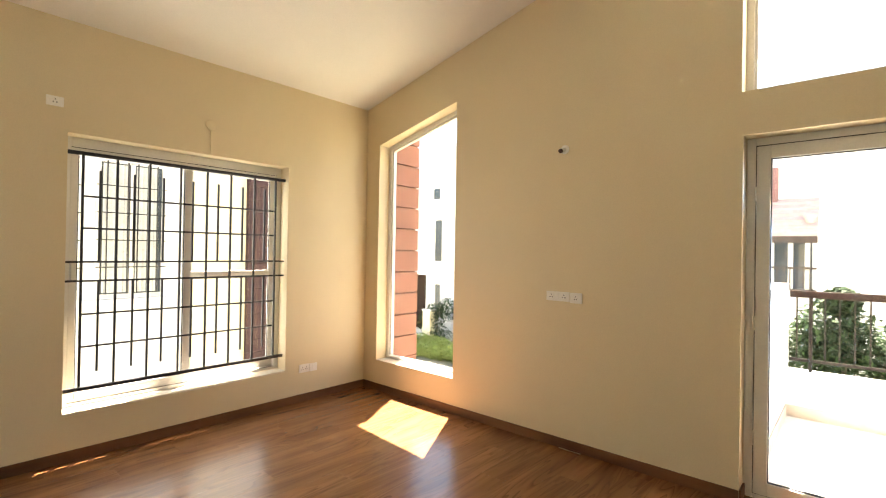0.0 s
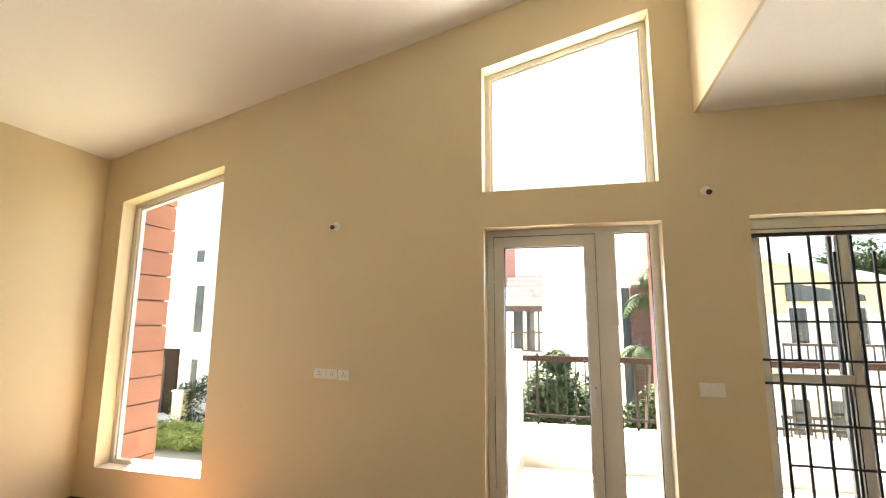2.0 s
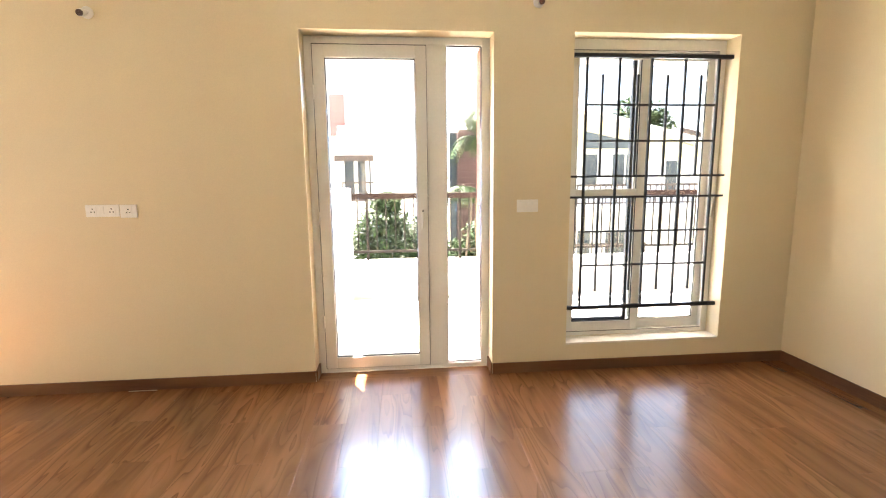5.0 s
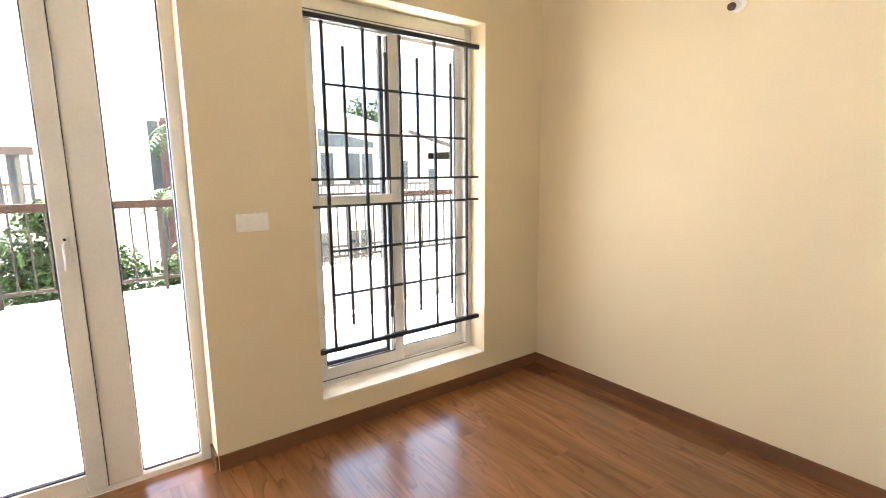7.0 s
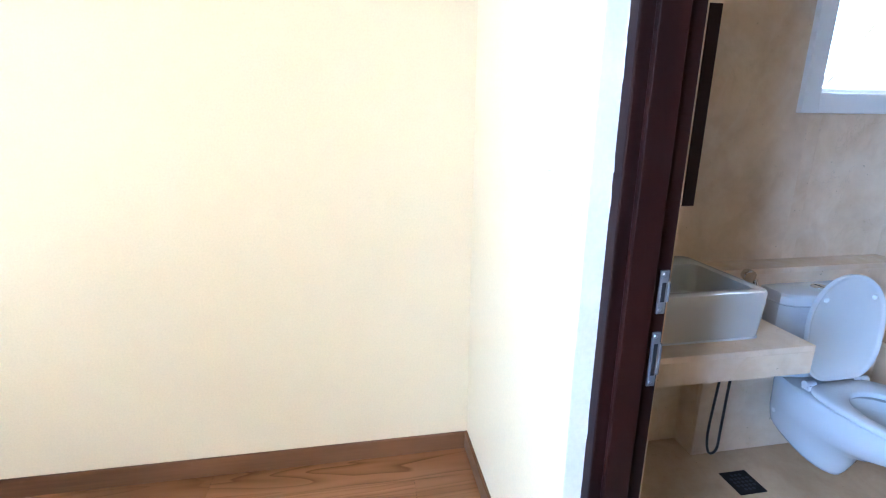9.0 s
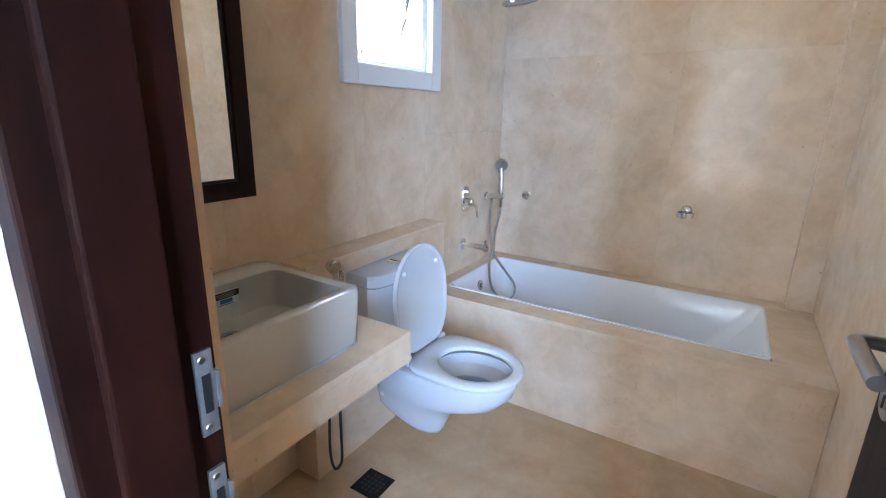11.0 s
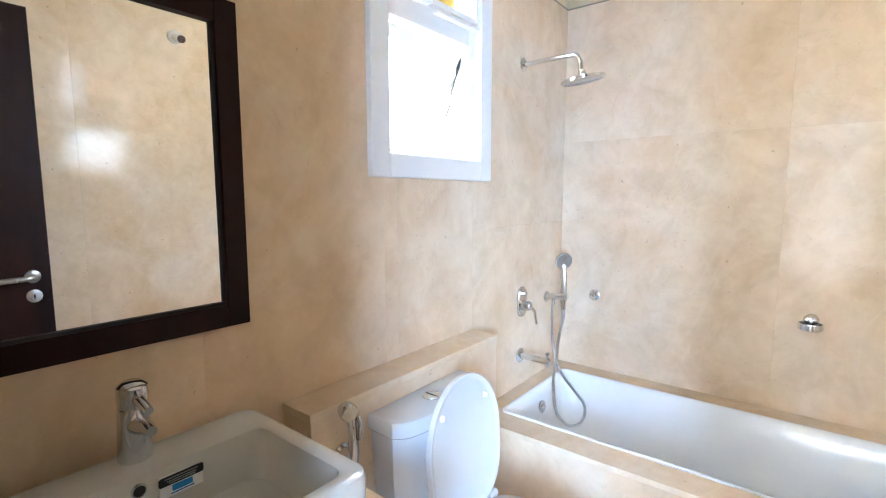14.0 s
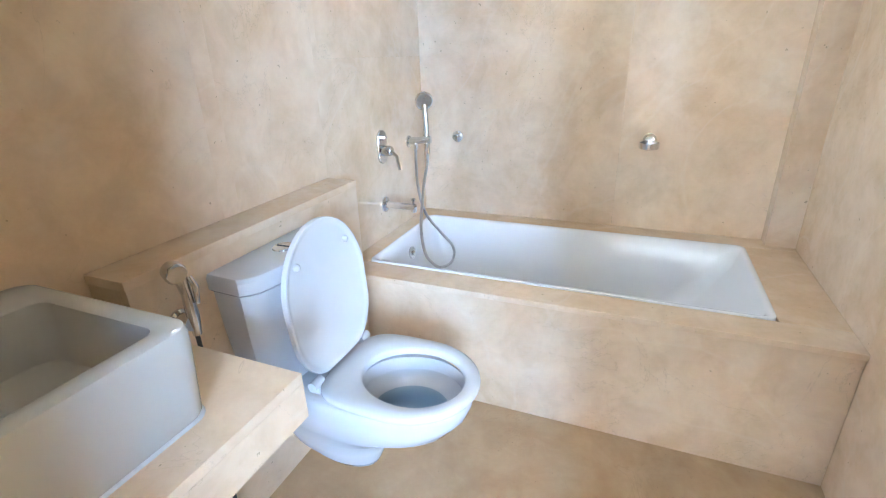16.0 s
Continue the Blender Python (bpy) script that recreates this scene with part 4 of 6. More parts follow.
for nm, y0, y1, z0, z1 in (("frame_post", WIN_Y0 + TR - 0.012, WIN_Y0 + TR + 0.03, WIN_Z0 + TR, WIN_Z1 - TR), ("frame_post", WIN_Y1 - TR - 0.01, WIN_Y1 - TR + 0.012, WIN_Z0 + TR, WIN_Z1 - TR),
                           ("frame_rail", WIN_Y0 + TR + 0.03, WIN_Y1 - TR - 0.01, WIN_Z0 + TR - 0.012, WIN_Z0 + TR + 0.018), ("transom", WIN_Y0 + TR + 0.03, WIN_Y1 - TR - 0.01, 1.90, 1.972), ("mullion", -0.165, -0.118, 1.972, WIN_Z1 - TR)):
    wbox(nm, y0, y1, z0, z1, 0.012, 0.06, WHITEUPVC)
pane(bw, boxed(BE + 0.034, BE + 0.039, -0.118, WIN_Y1 - TR - 0.01, 1.972, WIN_Z1 - TR), material=FROST)
vent = wbox("vent_frame", -0.43, -0.165, 1.975, 1.995, -0.012, 0.03, WHITEUPVC)
wbox("stile", -0.43, -0.415, 1.995, 2.385, -0.012, 0.03, WHITEUPVC, vent)
wbox("stile", -0.180, -0.165, 1.995, 2.385, -0.012, 0.03, WHITEUPVC, vent)
pane(vent, boxed(BE + 0.006, BE + 0.010, -0.415, -0.18, 1.995, 2.385))
wbox("bead", -0.436, -0.19, 1.955, 1.966, -0.016, 0.012, WHITEUPVC, None, 0.003)
# top-hung sash, pushed out at the foot
hinge = Matrix.Translation((BE + 0.05, 0, 1.895)) @ Matrix.Rotation(radians(-24), 4, "Y") @ Matrix.Translation((-(BE + 0.05), 0, -1.895))
sy0, sy1, sz0, sz1 = WIN_Y0 + TR + 0.034, WIN_Y1 - TR - 0.014, 1.50, 1.892


def sash_bm(y0, y1, z0, z1, d0=0.03, d1=0.07, bevel=0.003):
    b = boxed(BE + d0, BE + d1, y0, y1, z0, z1, bevel=bevel)
    bmesh.ops.transform(b, matrix=hinge, verts=b.verts[:])
    return b


so = part("open_sash", sash_bm(sy0, sy0 + 0.04, sz0, sz1), WHITEUPVC, bw)
part("stile", sash_bm(sy1 - 0.04, sy1, sz0, sz1), WHITEUPVC, so)
part("rail", sash_bm(sy0 + 0.04, sy1 - 0.04, sz0, sz0 + 0.04), WHITEUPVC, so)
part("rail", sash_bm(sy0 + 0.04, sy1 - 0.04, sz1 - 0.04, sz1), WHITEUPVC, so)
g = part("pane", sash_bm(sy0 + 0.036, sy1 - 0.036, sz0 + 0.036, sz1 - 0.036, 0.048, 0.053, 0.0), FROST, so)
g.visible_shadow = False
stay = bmesh.new()
for a, b, c, w in (((0.045, 0.006, 1.885), (0.055, 0.010, 1.83), (0.06, 0.012, 1.80), 0.0065), ((0.06, 0.014, 1.80), (0.075, 0.020, 1.75), (0.085, 0.016, 1.72), 0.0035), ((0.055, 0.028, 1.79), (0.07, 0.034, 1.76), (0.08, 0.030, 1.735), 0.0022), ((0.085, 0.016, 1.70), (0.10, 0.022, 1.66), (0.11, 0.016, 1.63), 0.0028)):
    tube(stay, [(BE + d, sy0 + y, z) for d, y, z in (a, b, c)], [w, w * 1.2, w * 0.5], 7)
part("stay", stay, GASKET, so, "torn dark friction stay", smooth=50)
part("cord", tube(bmesh.new(), [(BE + 0.06, -0.285, 1.83), (BE + 0.11, -0.115, 1.53)], 0.0016, 6), GASKET, so)

rnd = random.Random(5)
bm = bmesh.new()
rows = []
for k in range(9):
    z = 1.99 + k * 0.045
    rows.append([bm.verts.new((BE + 0.045 + rnd.uniform(0, 0.02), -0.20 - 0.035 * j - (0.012 if k % 2 else 0) + rnd.uniform(-0.006, 0.006), z + rnd.uniform(-0.01, 0.01))) for j in range(6)])
for a, b in zip(rows, rows[1:]):
    for j in range(5):
        bm.faces.new((a[j], a[j + 1], b[j + 1], b[j]))
ret = bmesh.ops.extrude_face_region(bm, geom=bm.faces[:])
bmesh.ops.translate(bm, vec=(0.002, 0, 0), verts=[v for v in ret["geom"] if isinstance(v, bmesh.types.BMVert)])
solid("plastic_sheet", bm, YELLOWSHEET, "crumpled yellow plastic sheet behind the vent pane", "plastic sheet", smooth=60)


def bath_east(u, d, v):
    return (BE + d, u, v)


switch_plate("wall_socket", bath_east, -0.622, -0.538, 2.186, 2.275, "white socket plate beside the bathroom window", (), [-0.58])
lamp_holder((BW, -0.05, 2.16), (1, 0, 0), "white empty lamp holder on the marble wall")

# ---- mirror ----
mx = thing("wall_mirror", (BE, 0.8, 1.06), "rectangular wall mirror in a dark wooden frame", "mirror")
MY0, MY1, MZ0, MZ1, MF = 0.522, 1.12, 1.06, 1.766, 0.050
for nm, y0, y1, z0, z1 in (("frame_post", MY0, MY0 + MF, MZ0, MZ1), ("frame_post", MY1 - MF, MY1, MZ0, MZ1), ("frame_rail", MY0 + MF, MY1 - MF, MZ0, MZ0 + MF), ("frame_rail", MY0 + MF, MY1 - MF, MZ1 - MF, MZ1)):
    part(nm, boxed(BE - 0.026, BE - 0.001, y0, y1, z0, z1, bevel=0.003), DARKWOOD, mx)
for y0, y1, z0, z1 in ((MY0 + MF, MY0 + MF + 0.006, MZ0 + MF, MZ1 - MF), (MY0 + MF + 0.006, MY1 - MF, MZ0 + MF, MZ0 + MF + 0.006)):
    part("inner_bead", boxed(BE - 0.018, BE - 0.007, y0, y1, z0, z1), GASKET, mx)
part("mirror_glass", boxed(BE - 0.012, BE - 0.002, MY0 + MF - 0.004, MY1 - MF + 0.004, MZ0 + MF - 0.004, MZ1 - MF + 0.004), MIRROR, mx)

# ---- vanity counter ----
ct = thing("vanity_counter", (2.84, 0.8, 0.62), "thick cream marble vanity counter fixed to the wall", "counter")
part("top", boxed(2.573, BE - 0.001, 0.43, BN - 0.020, 0.6965, 0.716, bevel=0.0008), MARBLE, ct)
part("apron", boxed(2.573, 2.593, 0.43, BN - 0.020, 0.622, 0.6963, bevel=0.0008), MARBLE, ct)
part("end_apron", boxed(2.5932, 2.984, 0.43, 0.45, 0.622, 0.6963, bevel=0.0008), MARBLE, ct)
part("underside", boxed(2.5935, 2.984, 0.4505, BN - 0.020, 0.622, 0.63), MARBLE, ct)

# ---- basin ----
bx0, bx1, by0, by1, bz0, bz1 = 2.640, 3.05, 0.547, 1.045, 0.716, 0.874
basin = thing("wash_basin", ((bx0 + bx1) / 2, (by0 + by1) / 2, bz0), "off-white rectangular ceramic basin standing on the counter", "basin")
rings = []
for z, o, r in ((bz0, 0.012, 0.03), (bz0 + 0.01, 0.006, 0.034), (bz1 - 0.04, 0.0, 0.036), (bz1 - 0.012, 0.0, 0.036), (bz1 - 0.003, 0.003, 0.034), (bz1, 0.010, 0.030)):
    rings.append(rounded(bx0 + o, bx1 - o, by0 + o, by1 - o, z, r))
for z, fx, bxk, s, r in ((bz1, 0.030, 0.098, 0.030, 0.024), (bz1 - 0.004, 0.036, 0.104, 0.036, 0.024), (bz1 - 0.06, 0.042, 0.108, 0.042, 0.03), (bz1 - 0.10, 0.05, 0.112, 0.05, 0.04), (bz1 - 0.116, 0.075, 0.13, 0.075, 0.05), (bz1 - 0.120, 0.14, 0.19, 0.16, 0.05)):
    rings.append(rounded(bx0 + fx, bx1 - bxk, by0 + s, by1 - s, z, r))
part("bowl", loft(bmesh.new(), rings), BASINWHITE, basin, smooth=40)
part("sealant", loft(bmesh.new(), [rounded(bx0 + 0.008 - o, bx1 - 0.008 + o, by0 + 0.008 - o, by1 - 0.008 + o, bz0 + h, 0.034) for o, h in ((0.004, 0.0002), (0.003, 0.003), (0.0, 0.005))], False, False), SEATPLASTIC, basin, "thin white sealant line")
bzf = bz1 - 0.12
dcx, dcy = 2.845, 0.802
waste = part("waste", lathe(bmesh.new(), (dcx, dcy, bzf - 0.002), (0, 0, 1), [(0, 0.042), (0.006, 0.042), (0.009, 0.037), (0.006, 0.034), (0.006, 0.0)], 28), CHROME, basin, "round chrome waste", smooth=40)
part("plug", lathe(bmesh.new(), (dcx, dcy, bzf + 0.004), (0, 0, 1), [(0, 0.026), (0.012, 0.034), (0.018, 0.031), (0.023, 0.018), (0.024, 0.0)], 24), CHROME, waste, smooth=40)
ov = part("overflow_ring", lathe(bmesh.new(), (bx1 - 0.1085, 0.788, 0.848), (-1, 0, 0), [(0, 0.013), (0.004, 0.012), (0.004, 0.008)], 20), CHROME, basin, smooth=40)
part("overflow_hole", lathe(bmesh.new(), (bx1 - 0.1115, 0.788, 0.848), (-1, 0, 0), [(0, 0.0095), (0.0015, 0.0095)], 18), DARKHOLE, ov)
xs = bx1 - 0.1125
st = thing("basin_label", (xs, 0.73, 0.80), "black and white maker's label stuck inside the basin", "label")
part("paper", boxed(xs - 0.0008, xs + 0.002, 0.675, 0.762, 0.800, 0.848, bevel=0.0), WHITELABEL, st)
part("black_band", loft(bmesh.new(), [[(xs - 0.0010 - k * 0.0006, y, z) for y, z in ((0.676, 0.826), (0.761, 0.826), (0.764, 0.830), (0.764, 0.842), (0.761, 0.846), (0.676, 0.846), (0.673, 0.842), (0.673, 0.830))] for k in (0, 1)]), BLACKLABEL, st)
for i, z in enumerate((0.8405, 0.835, 0.8305)):
    part("print_line", boxed(xs - 0.0022, xs - 0.0016, 0.685 + 0.003 * i, 0.752 - 0.004 * i, z - 0.001, z + 0.001), GREYINK, st)
part("blue_mark", boxed(xs - 0.0018, xs - 0.0008, 0.697, 0.738, 0.810, 0.823, bevel=0.0), BLUEINK, st)
part("blue_stroke", boxed(xs - 0.0018, xs - 0.0008, 0.694, 0.741, 0.8045, 0.8070), BLUEINK, st)

for ob in (ov, st):
    ob.location.y += 0.026
st.location.z += 0.014
st.scale = (1.0, 0.86, 0.86)

# mixer tap
tp = thing("basin_tap", (3.012, 0.793, bz1), "chrome single lever basin mixer tap", "tap")
body = part("body", lathe(bmesh.new(), (3.012, 0.793, bz1), (-0.06, 0, 1), [(0, 0.028), (0.004, 0.0285), (0.05, 0.0265), (0.10, 0.0245), (0.102, 0.0225), (0.106, 0.0225)], 28), CHROME, tp, smooth=40)
part("lever_cap", lathe(bmesh.new(), (3.0055, 0.793, bz1 + 0.107), (-0.10, 0, 1), [(0, 0.0245), (0.018, 0.0255), (0.034, 0.0245), (0.040, 0.016), (0.041, 0.0)], 28), CHROME, tp, smooth=50)
part("spout", tube(bmesh.new(), [(3.000, 0.793, bz1 + 0.068), (2.970, 0.793, bz1 + 0.074), (2.942, 0.793, bz1 + 0.079), (2.924, 0.793, bz1 + 0.078)], [0.018, 0.015, 0.012, 0.009], 14), CHROME, tp, smooth=50)
part("lever", tube(bmesh.new(), [(2.992, 0.793, bz1 + 0.122), (2.955, 0.793, bz1 + 0.118), (2.930, 0.793, bz1 + 0.113)], [0.010, 0.009, 0.0075], 10), CHROME, tp, smooth=50)

# ---- toilet ----
TY = 0.035


def egg(front, back, half, z, square=1.0, n=40, rise=0.0):
    """A toilet outline: round at the front, squarer towards the wall; rise lifts it towards the wall."""
    mid = front + (back - front) * 0.47
    out = []
    for k in range(n):
        a = 2 * math.pi * k / n
        c, s = math.cos(a), math.sin(a)
        e = 1.0 if c < 0 else square
        x = mid + (abs(c) ** e) * math.copysign(1, c) * ((back - mid) if c > 0 else (mid - front))
        out.append((x, TY + math.copysign(abs(s) ** (1.0 if c < 0 else max(0.55, square)), s) * half, z + rise * (x - front)))
    return out


wc = thing("toilet", (2.98, TY, 0.10), "white ceramic wall-hung toilet with cistern, seat lid raised", "toilet")
rings = [egg(2.715, 2.978, 0.060, 0.082, 0.6, rise=0.30), egg(2.700, 2.980, 0.082, 0.086, 0.6, rise=0.30), egg(2.690, 2.981, 0.094, 0.105, 0.6, rise=0.28), egg(2.672, 2.982, 0.104, 0.150, 0.6, rise=0.2), egg(2.650, 2.982, 0.116, 0.200, 0.62, rise=0.12), egg(2.535, 2.982, 0.134, 0.255, 0.65, rise=0.05),
         egg(2.450, 2.982, 0.150, 0.295, 0.7), egg(2.414, 2.982, 0.158, 0.340, 0.7), egg(2.401, 2.982, 0.161, 0.376, 0.7), egg(2.402, 2.982, 0.160, 0.396, 0.7), egg(2.409, 2.980, 0.153, 0.404, 0.7),
         egg(2.420, 2.712, 0.119, 0.404), egg(2.423, 2.709, 0.117, 0.396), egg(2.426, 2.706, 0.115, 0.366), egg(2.413, 2.719, 0.127, 0.361), egg(2.424, 2.715, 0.122, 0.345), egg(2.475, 2.685, 0.098, 0.312), egg(2.53, 2.675, 0.066, 0.302), egg(2.57, 2.66, 0.03, 0.298)]
part("bowl", loft(bmesh.new(), rings), CERAMIC, wc, smooth=50)
part("water", loft(bmesh.new(), [egg(2.470, 2.688, 0.1005, 0.3145)], True, False), WATER, wc)
for s in (-1, 1):
    part("side_recess", tube(bmesh.new(), [(2.56, TY + s * 0.119, 0.296), (2.61, TY + s * 0.1365, 0.297), (2.67, TY + s * 0.1475, 0.298)], [0.002, 0.0045, 0.002], 8), CERAMIC, wc, smooth=60)
    part("fixing_cap", lathe(bmesh.new(), (2.91, TY + s * 0.108, 0.24), (0, s, 0), [(0, 0.010), (0.006, 0.009), (0.008, 0.0)], 12), SEATPLASTIC, wc, smooth=50)


def seat_ring(f, b, h, z):
    return egg(f, b, h, z, 0.45)


rings = [seat_ring(2.388, 2.786, 0.168, 0.414), seat_ring(2.384, 2.790, 0.172, 0.420), seat_ring(2.385, 2.789, 0.171, 0.428), seat_ring(2.392, 2.783, 0.164, 0.434),
         egg(2.418, 2.712, 0.126, 0.434), egg(2.424, 2.706, 0.120, 0.429), egg(2.425, 2.705, 0.119, 0.416)]
rings.append(rings[0])
seat = part("seat", loft(bmesh.new(), rings, False, False), SEATPLASTIC, wc, smooth=50)
LIDBASE, LIDTILT = (2.786, TY, 0.430), radians(4.5)


def lid_ring(depth, inset):
    out = []
    n = 48
    for k in range(n):
        a = 2 * math.pi * k / n
        c, s = math.cos(a), math.sin(a)
        up = 0.225 + (0.192 - inset) * c if c > 0 else 0.225 + (0.215 - inset) * math.copysign(abs(c) ** 0.42, c)
        wide = (0.170 - inset) * math.copysign(abs(s) ** (1.0 if c > 0 else 0.36), s)
        if c < 0:
            wide *= 1 - 0.26 * abs(c) ** 1.3
        x = LIDBASE[0] + math.sin(LIDTILT) * up + depth * math.cos(LIDTILT)
        z = LIDBASE[2] + math.cos(LIDTILT) * up - depth * math.sin(LIDTILT)
        out.append((x, TY + wide, z))
    return out


lid = part("lid", loft(bmesh.new(), [lid_ring(-0.002, 0.022), lid_ring(-0.004, 0.012), lid_ring(-0.009, 0.005), lid_ring(-0.008, 0.001), lid_ring(-0.002, 0.0), lid_ring(0.008, 0.002), lid_ring(0.013, 0.012), lid_ring(0.015, 0.05)]), SEATPLASTIC, wc, smooth=50)
for s in (-1, 1):
    z = 0.325
    part("buffer", lathe(bmesh.new(), (LIDBASE[0] + math.sin(LIDTILT) * z - 0.002, TY + s * 0.104, LIDBASE[2] + z), (-1, 0, 0.07), [(0, 0.010), (0.006, 0.009), (0.010, 0.006), (0.011, 0.0)], 14), SEATPLASTIC, lid, smooth=50)
    part("hinge", lathe(bmesh.new(), (2.790, TY + s * 0.118 - 0.02, 0.430), (0, 1, 0), [(0, 0.013), (0.04, 0.013)], 14), SEATPLASTIC, wc, smooth=40)
    part("hinge_foot", boxed(2.774, 2.806, TY + s * 0.118 - 0.014, TY + s * 0.118 + 0.014, 0.408, 0.428, bevel=0.003), SEATPLASTIC, wc)


def tank(x0, x1, h, z, bow=0.03):
    h *= 1.02
    out = [(x1, TY + h * 0.985, z), (x1, TY - h * 0.985, z)]
    n = 24
    for k in range(n + 1):
        u = -1 + 2 * k / n
        out.append((x0 + bow * abs(u) ** 2.2 + 0.022 * max(0.0, abs(u) - 0.8) ** 2 / 0.04, TY + u * h, z))
    return out


part("cistern", loft(bmesh.new(), [tank(2.862, 2.975, 0.172, 0.409), tank(2.856, 2.978, 0.178, 0.44), tank(2.848, 2.980, 0.196, 0.60), tank(2.843, 2.980, 0.203, 0.710)]), CERAMIC, wc, smooth=35)
clid = part("cistern_lid", loft(bmesh.new(), [tank(2.840, 2.981, 0.205, 0.713), tank(2.834, 2.983, 0.212, 0.720), tank(2.833, 2.983, 0.213, 0.749), tank(2.838, 2.983, 0.208, 0.759), tank(2.850, 2.975, 0.194, 0.764)]), CERAMIC, wc, smooth=35)
btn = part("flush_button", lathe(bmesh.new(), (2.912, TY + 0.022, 0.763), (0, 0, 1), [(0, 0.030), (0.004, 0.029), (0.006, 0.026), (0.005, 0.0)], 24), CHROME, clid, smooth=40)
part("button_half", boxed(2.890, 2.934, TY + 0.0205, TY + 0.0235, 0.7675, 0.7695), DARKHOLE, btn)

# ---- bathtub and its surround ----
RIM = 0.468
TF = -0.412
tub_wall = thing("tub_surround", (2.28, -0.8, 0), "cream marble clad bathtub surround with a wide rim", "bath surround", kind="structure")
part("front_slab", boxed(BW + 0.001, BE - 0.001, TF - 0.02, TF, 0.0, RIM - 0.0205, bevel=0.001), MARBLE, tub_wall)
IX0, IX1, IY0, IY1 = 1.640, 3.028, -1.135, -0.520
part("rim_front", boxed(BW + 0.001, BE - 0.001, IY1, TF + 0.008, RIM - 0.02, RIM, bevel=0.0025), MARBLE, tub_wall)
part("rim_back", boxed(BW + 0.001, BE - 0.001, BS + 0.001, IY0, RIM - 0.02, RIM, bevel=0.0025), MARBLE, tub_wall)
part("rim_end", boxed(BW + 0.001, IX0, IY0, IY1, RIM - 0.02, RIM, bevel=0.0025), MARBLE, tub_wall)
part("rim_end", boxed(IX1, BE - 0.001, IY0, IY1, RIM - 0.02, RIM, bevel=0.0025), MARBLE, tub_wall)
tub = thing("bathtub", (2.3, -0.83, 0.05), "white enamelled built-in bathtub, empty", "bathtub")
rings = [rounded(IX0 + 0.001, IX1 - 0.001, IY0 + 0.001, IY1 - 0.001, RIM - 0.03, 0.02), rounded(IX0 + 0.001, IX1 - 0.001, IY0 + 0.001, IY1 - 0.001, RIM + 0.003, 0.03),
         rounded(IX0 + 0.004, IX1 - 0.004, IY0 + 0.004, IY1 - 0.004, RIM + 0.005, 0.03), rounded(IX0 + 0.014, IX1 - 0.013, IY0 + 0.013, IY1 - 0.013, RIM + 0.004, 0.03),
         rounded(IX0 + 0.022, IX1 - 0.020, IY0 + 0.020, IY1 - 0.020, RIM - 0.006, 0.04), rounded(IX0 + 0.045, IX1 - 0.028, IY0 + 0.030, IY1 - 0.030, RIM - 0.06, 0.06),
         rounded(IX0 + 0.20, IX1 - 0.075, IY0 + 0.075, IY1 - 0.075, 0.20, 0.09), rounded(IX0 + 0.29, IX1 - 0.10, IY0 + 0.10, IY1 - 0.10, 0.105, 0.10), rounded(IX0 + 0.36, IX1 - 0.15, IY0 + 0.15, IY1 - 0.15, 0.085, 0.08)]
part("shell", loft(bmesh.new(), rings, False, True), ENAMEL, tub, smooth=45)
ovf = part("overflow_plate", lathe(bmesh.new(), (IX1 - 0.034, -0.838, 0.380), (-1, 0, 0.15), [(0, 0.030), (0.006, 0.029), (0.008, 0.024), (0.006, 0.0)], 24), CHROME, tub, smooth=40)
part("overflow_knob", lathe(bmesh.new(), (IX1 - 0.041, -0.838, 0.381), (-1, 0, 0), [(0, 0.012), (0.010, 0.011), (0.012, 0.0)], 16), CHROME, ovf, smooth=40)
part("waste", lathe(bmesh.new(), (IX1 - 0.22, -0.83, 0.083), (0, 0, 1), [(0, 0.03), (0.005, 0.029), (0.005, 0.0)], 24), CHROME, tub, smooth=40)

# ---- bath and shower fittings ----
sh = thing("overhead_shower", (BE, -0.797, 1.915), "chrome overhead shower on a bent wall arm", "shower")
part("wall_flange", lathe(bmesh.new(), (BE, -0.797, 1.915), (-1, 0, 0), [(0, 0.030), (0.004, 0.030), (0.008, 0.024), (0.010, 0.013)], 24), CHROME, sh, smooth=40)
part("arm", tube(bmesh.new(), [(BE - 0.005, -0.797, 1.915), (BE - 0.12, -0.797, 1.917), (BE - 0.21, -0.797, 1.918), (BE - 0.245, -0.797, 1.910), (BE - 0.258, -0.797, 1.885), (BE - 0.260, -0.797, 1.85)], 0.0105, 12, 4), CHROME, sh, smooth=60)
HC, HD = Vector((2.835, -0.80, 1.842)), Vector((-0.12, -0.13, -1)).normalized()
part("swivel", lathe(bmesh.new(), HC - HD * 0.012, HD, [(0, 0.013), (0.012, 0.018), (0.022, 0.016)], 18), CHROME, sh, smooth=40)
hd = part("head", lathe(bmesh.new(), HC + HD * 0.006, HD, [(0, 0.018), (0.010, 0.030), (0.012, 0.078), (0.016, 0.088), (0.024, 0.088), (0.028, 0.083), (0.028, 0.0)], 36), CHROME, sh, smooth=40)
rnd = random.Random(9)
u = HD.orthogonal().normalized()
v = HD.cross(u)
bm = bmesh.new()
for ring, cnt in ((0.028, 8), (0.050, 16), (0.072, 24)):
    for k in range(cnt):
        a = 2 * math.pi * k / cnt
        lathe(bm, HC + HD * 0.0335 + (u * math.cos(a) + v * math.sin(a)) * ring, HD, [(0, 0.003), (0.003, 0.0022)], 6)
part("nozzles", bm, GREYINK, hd)

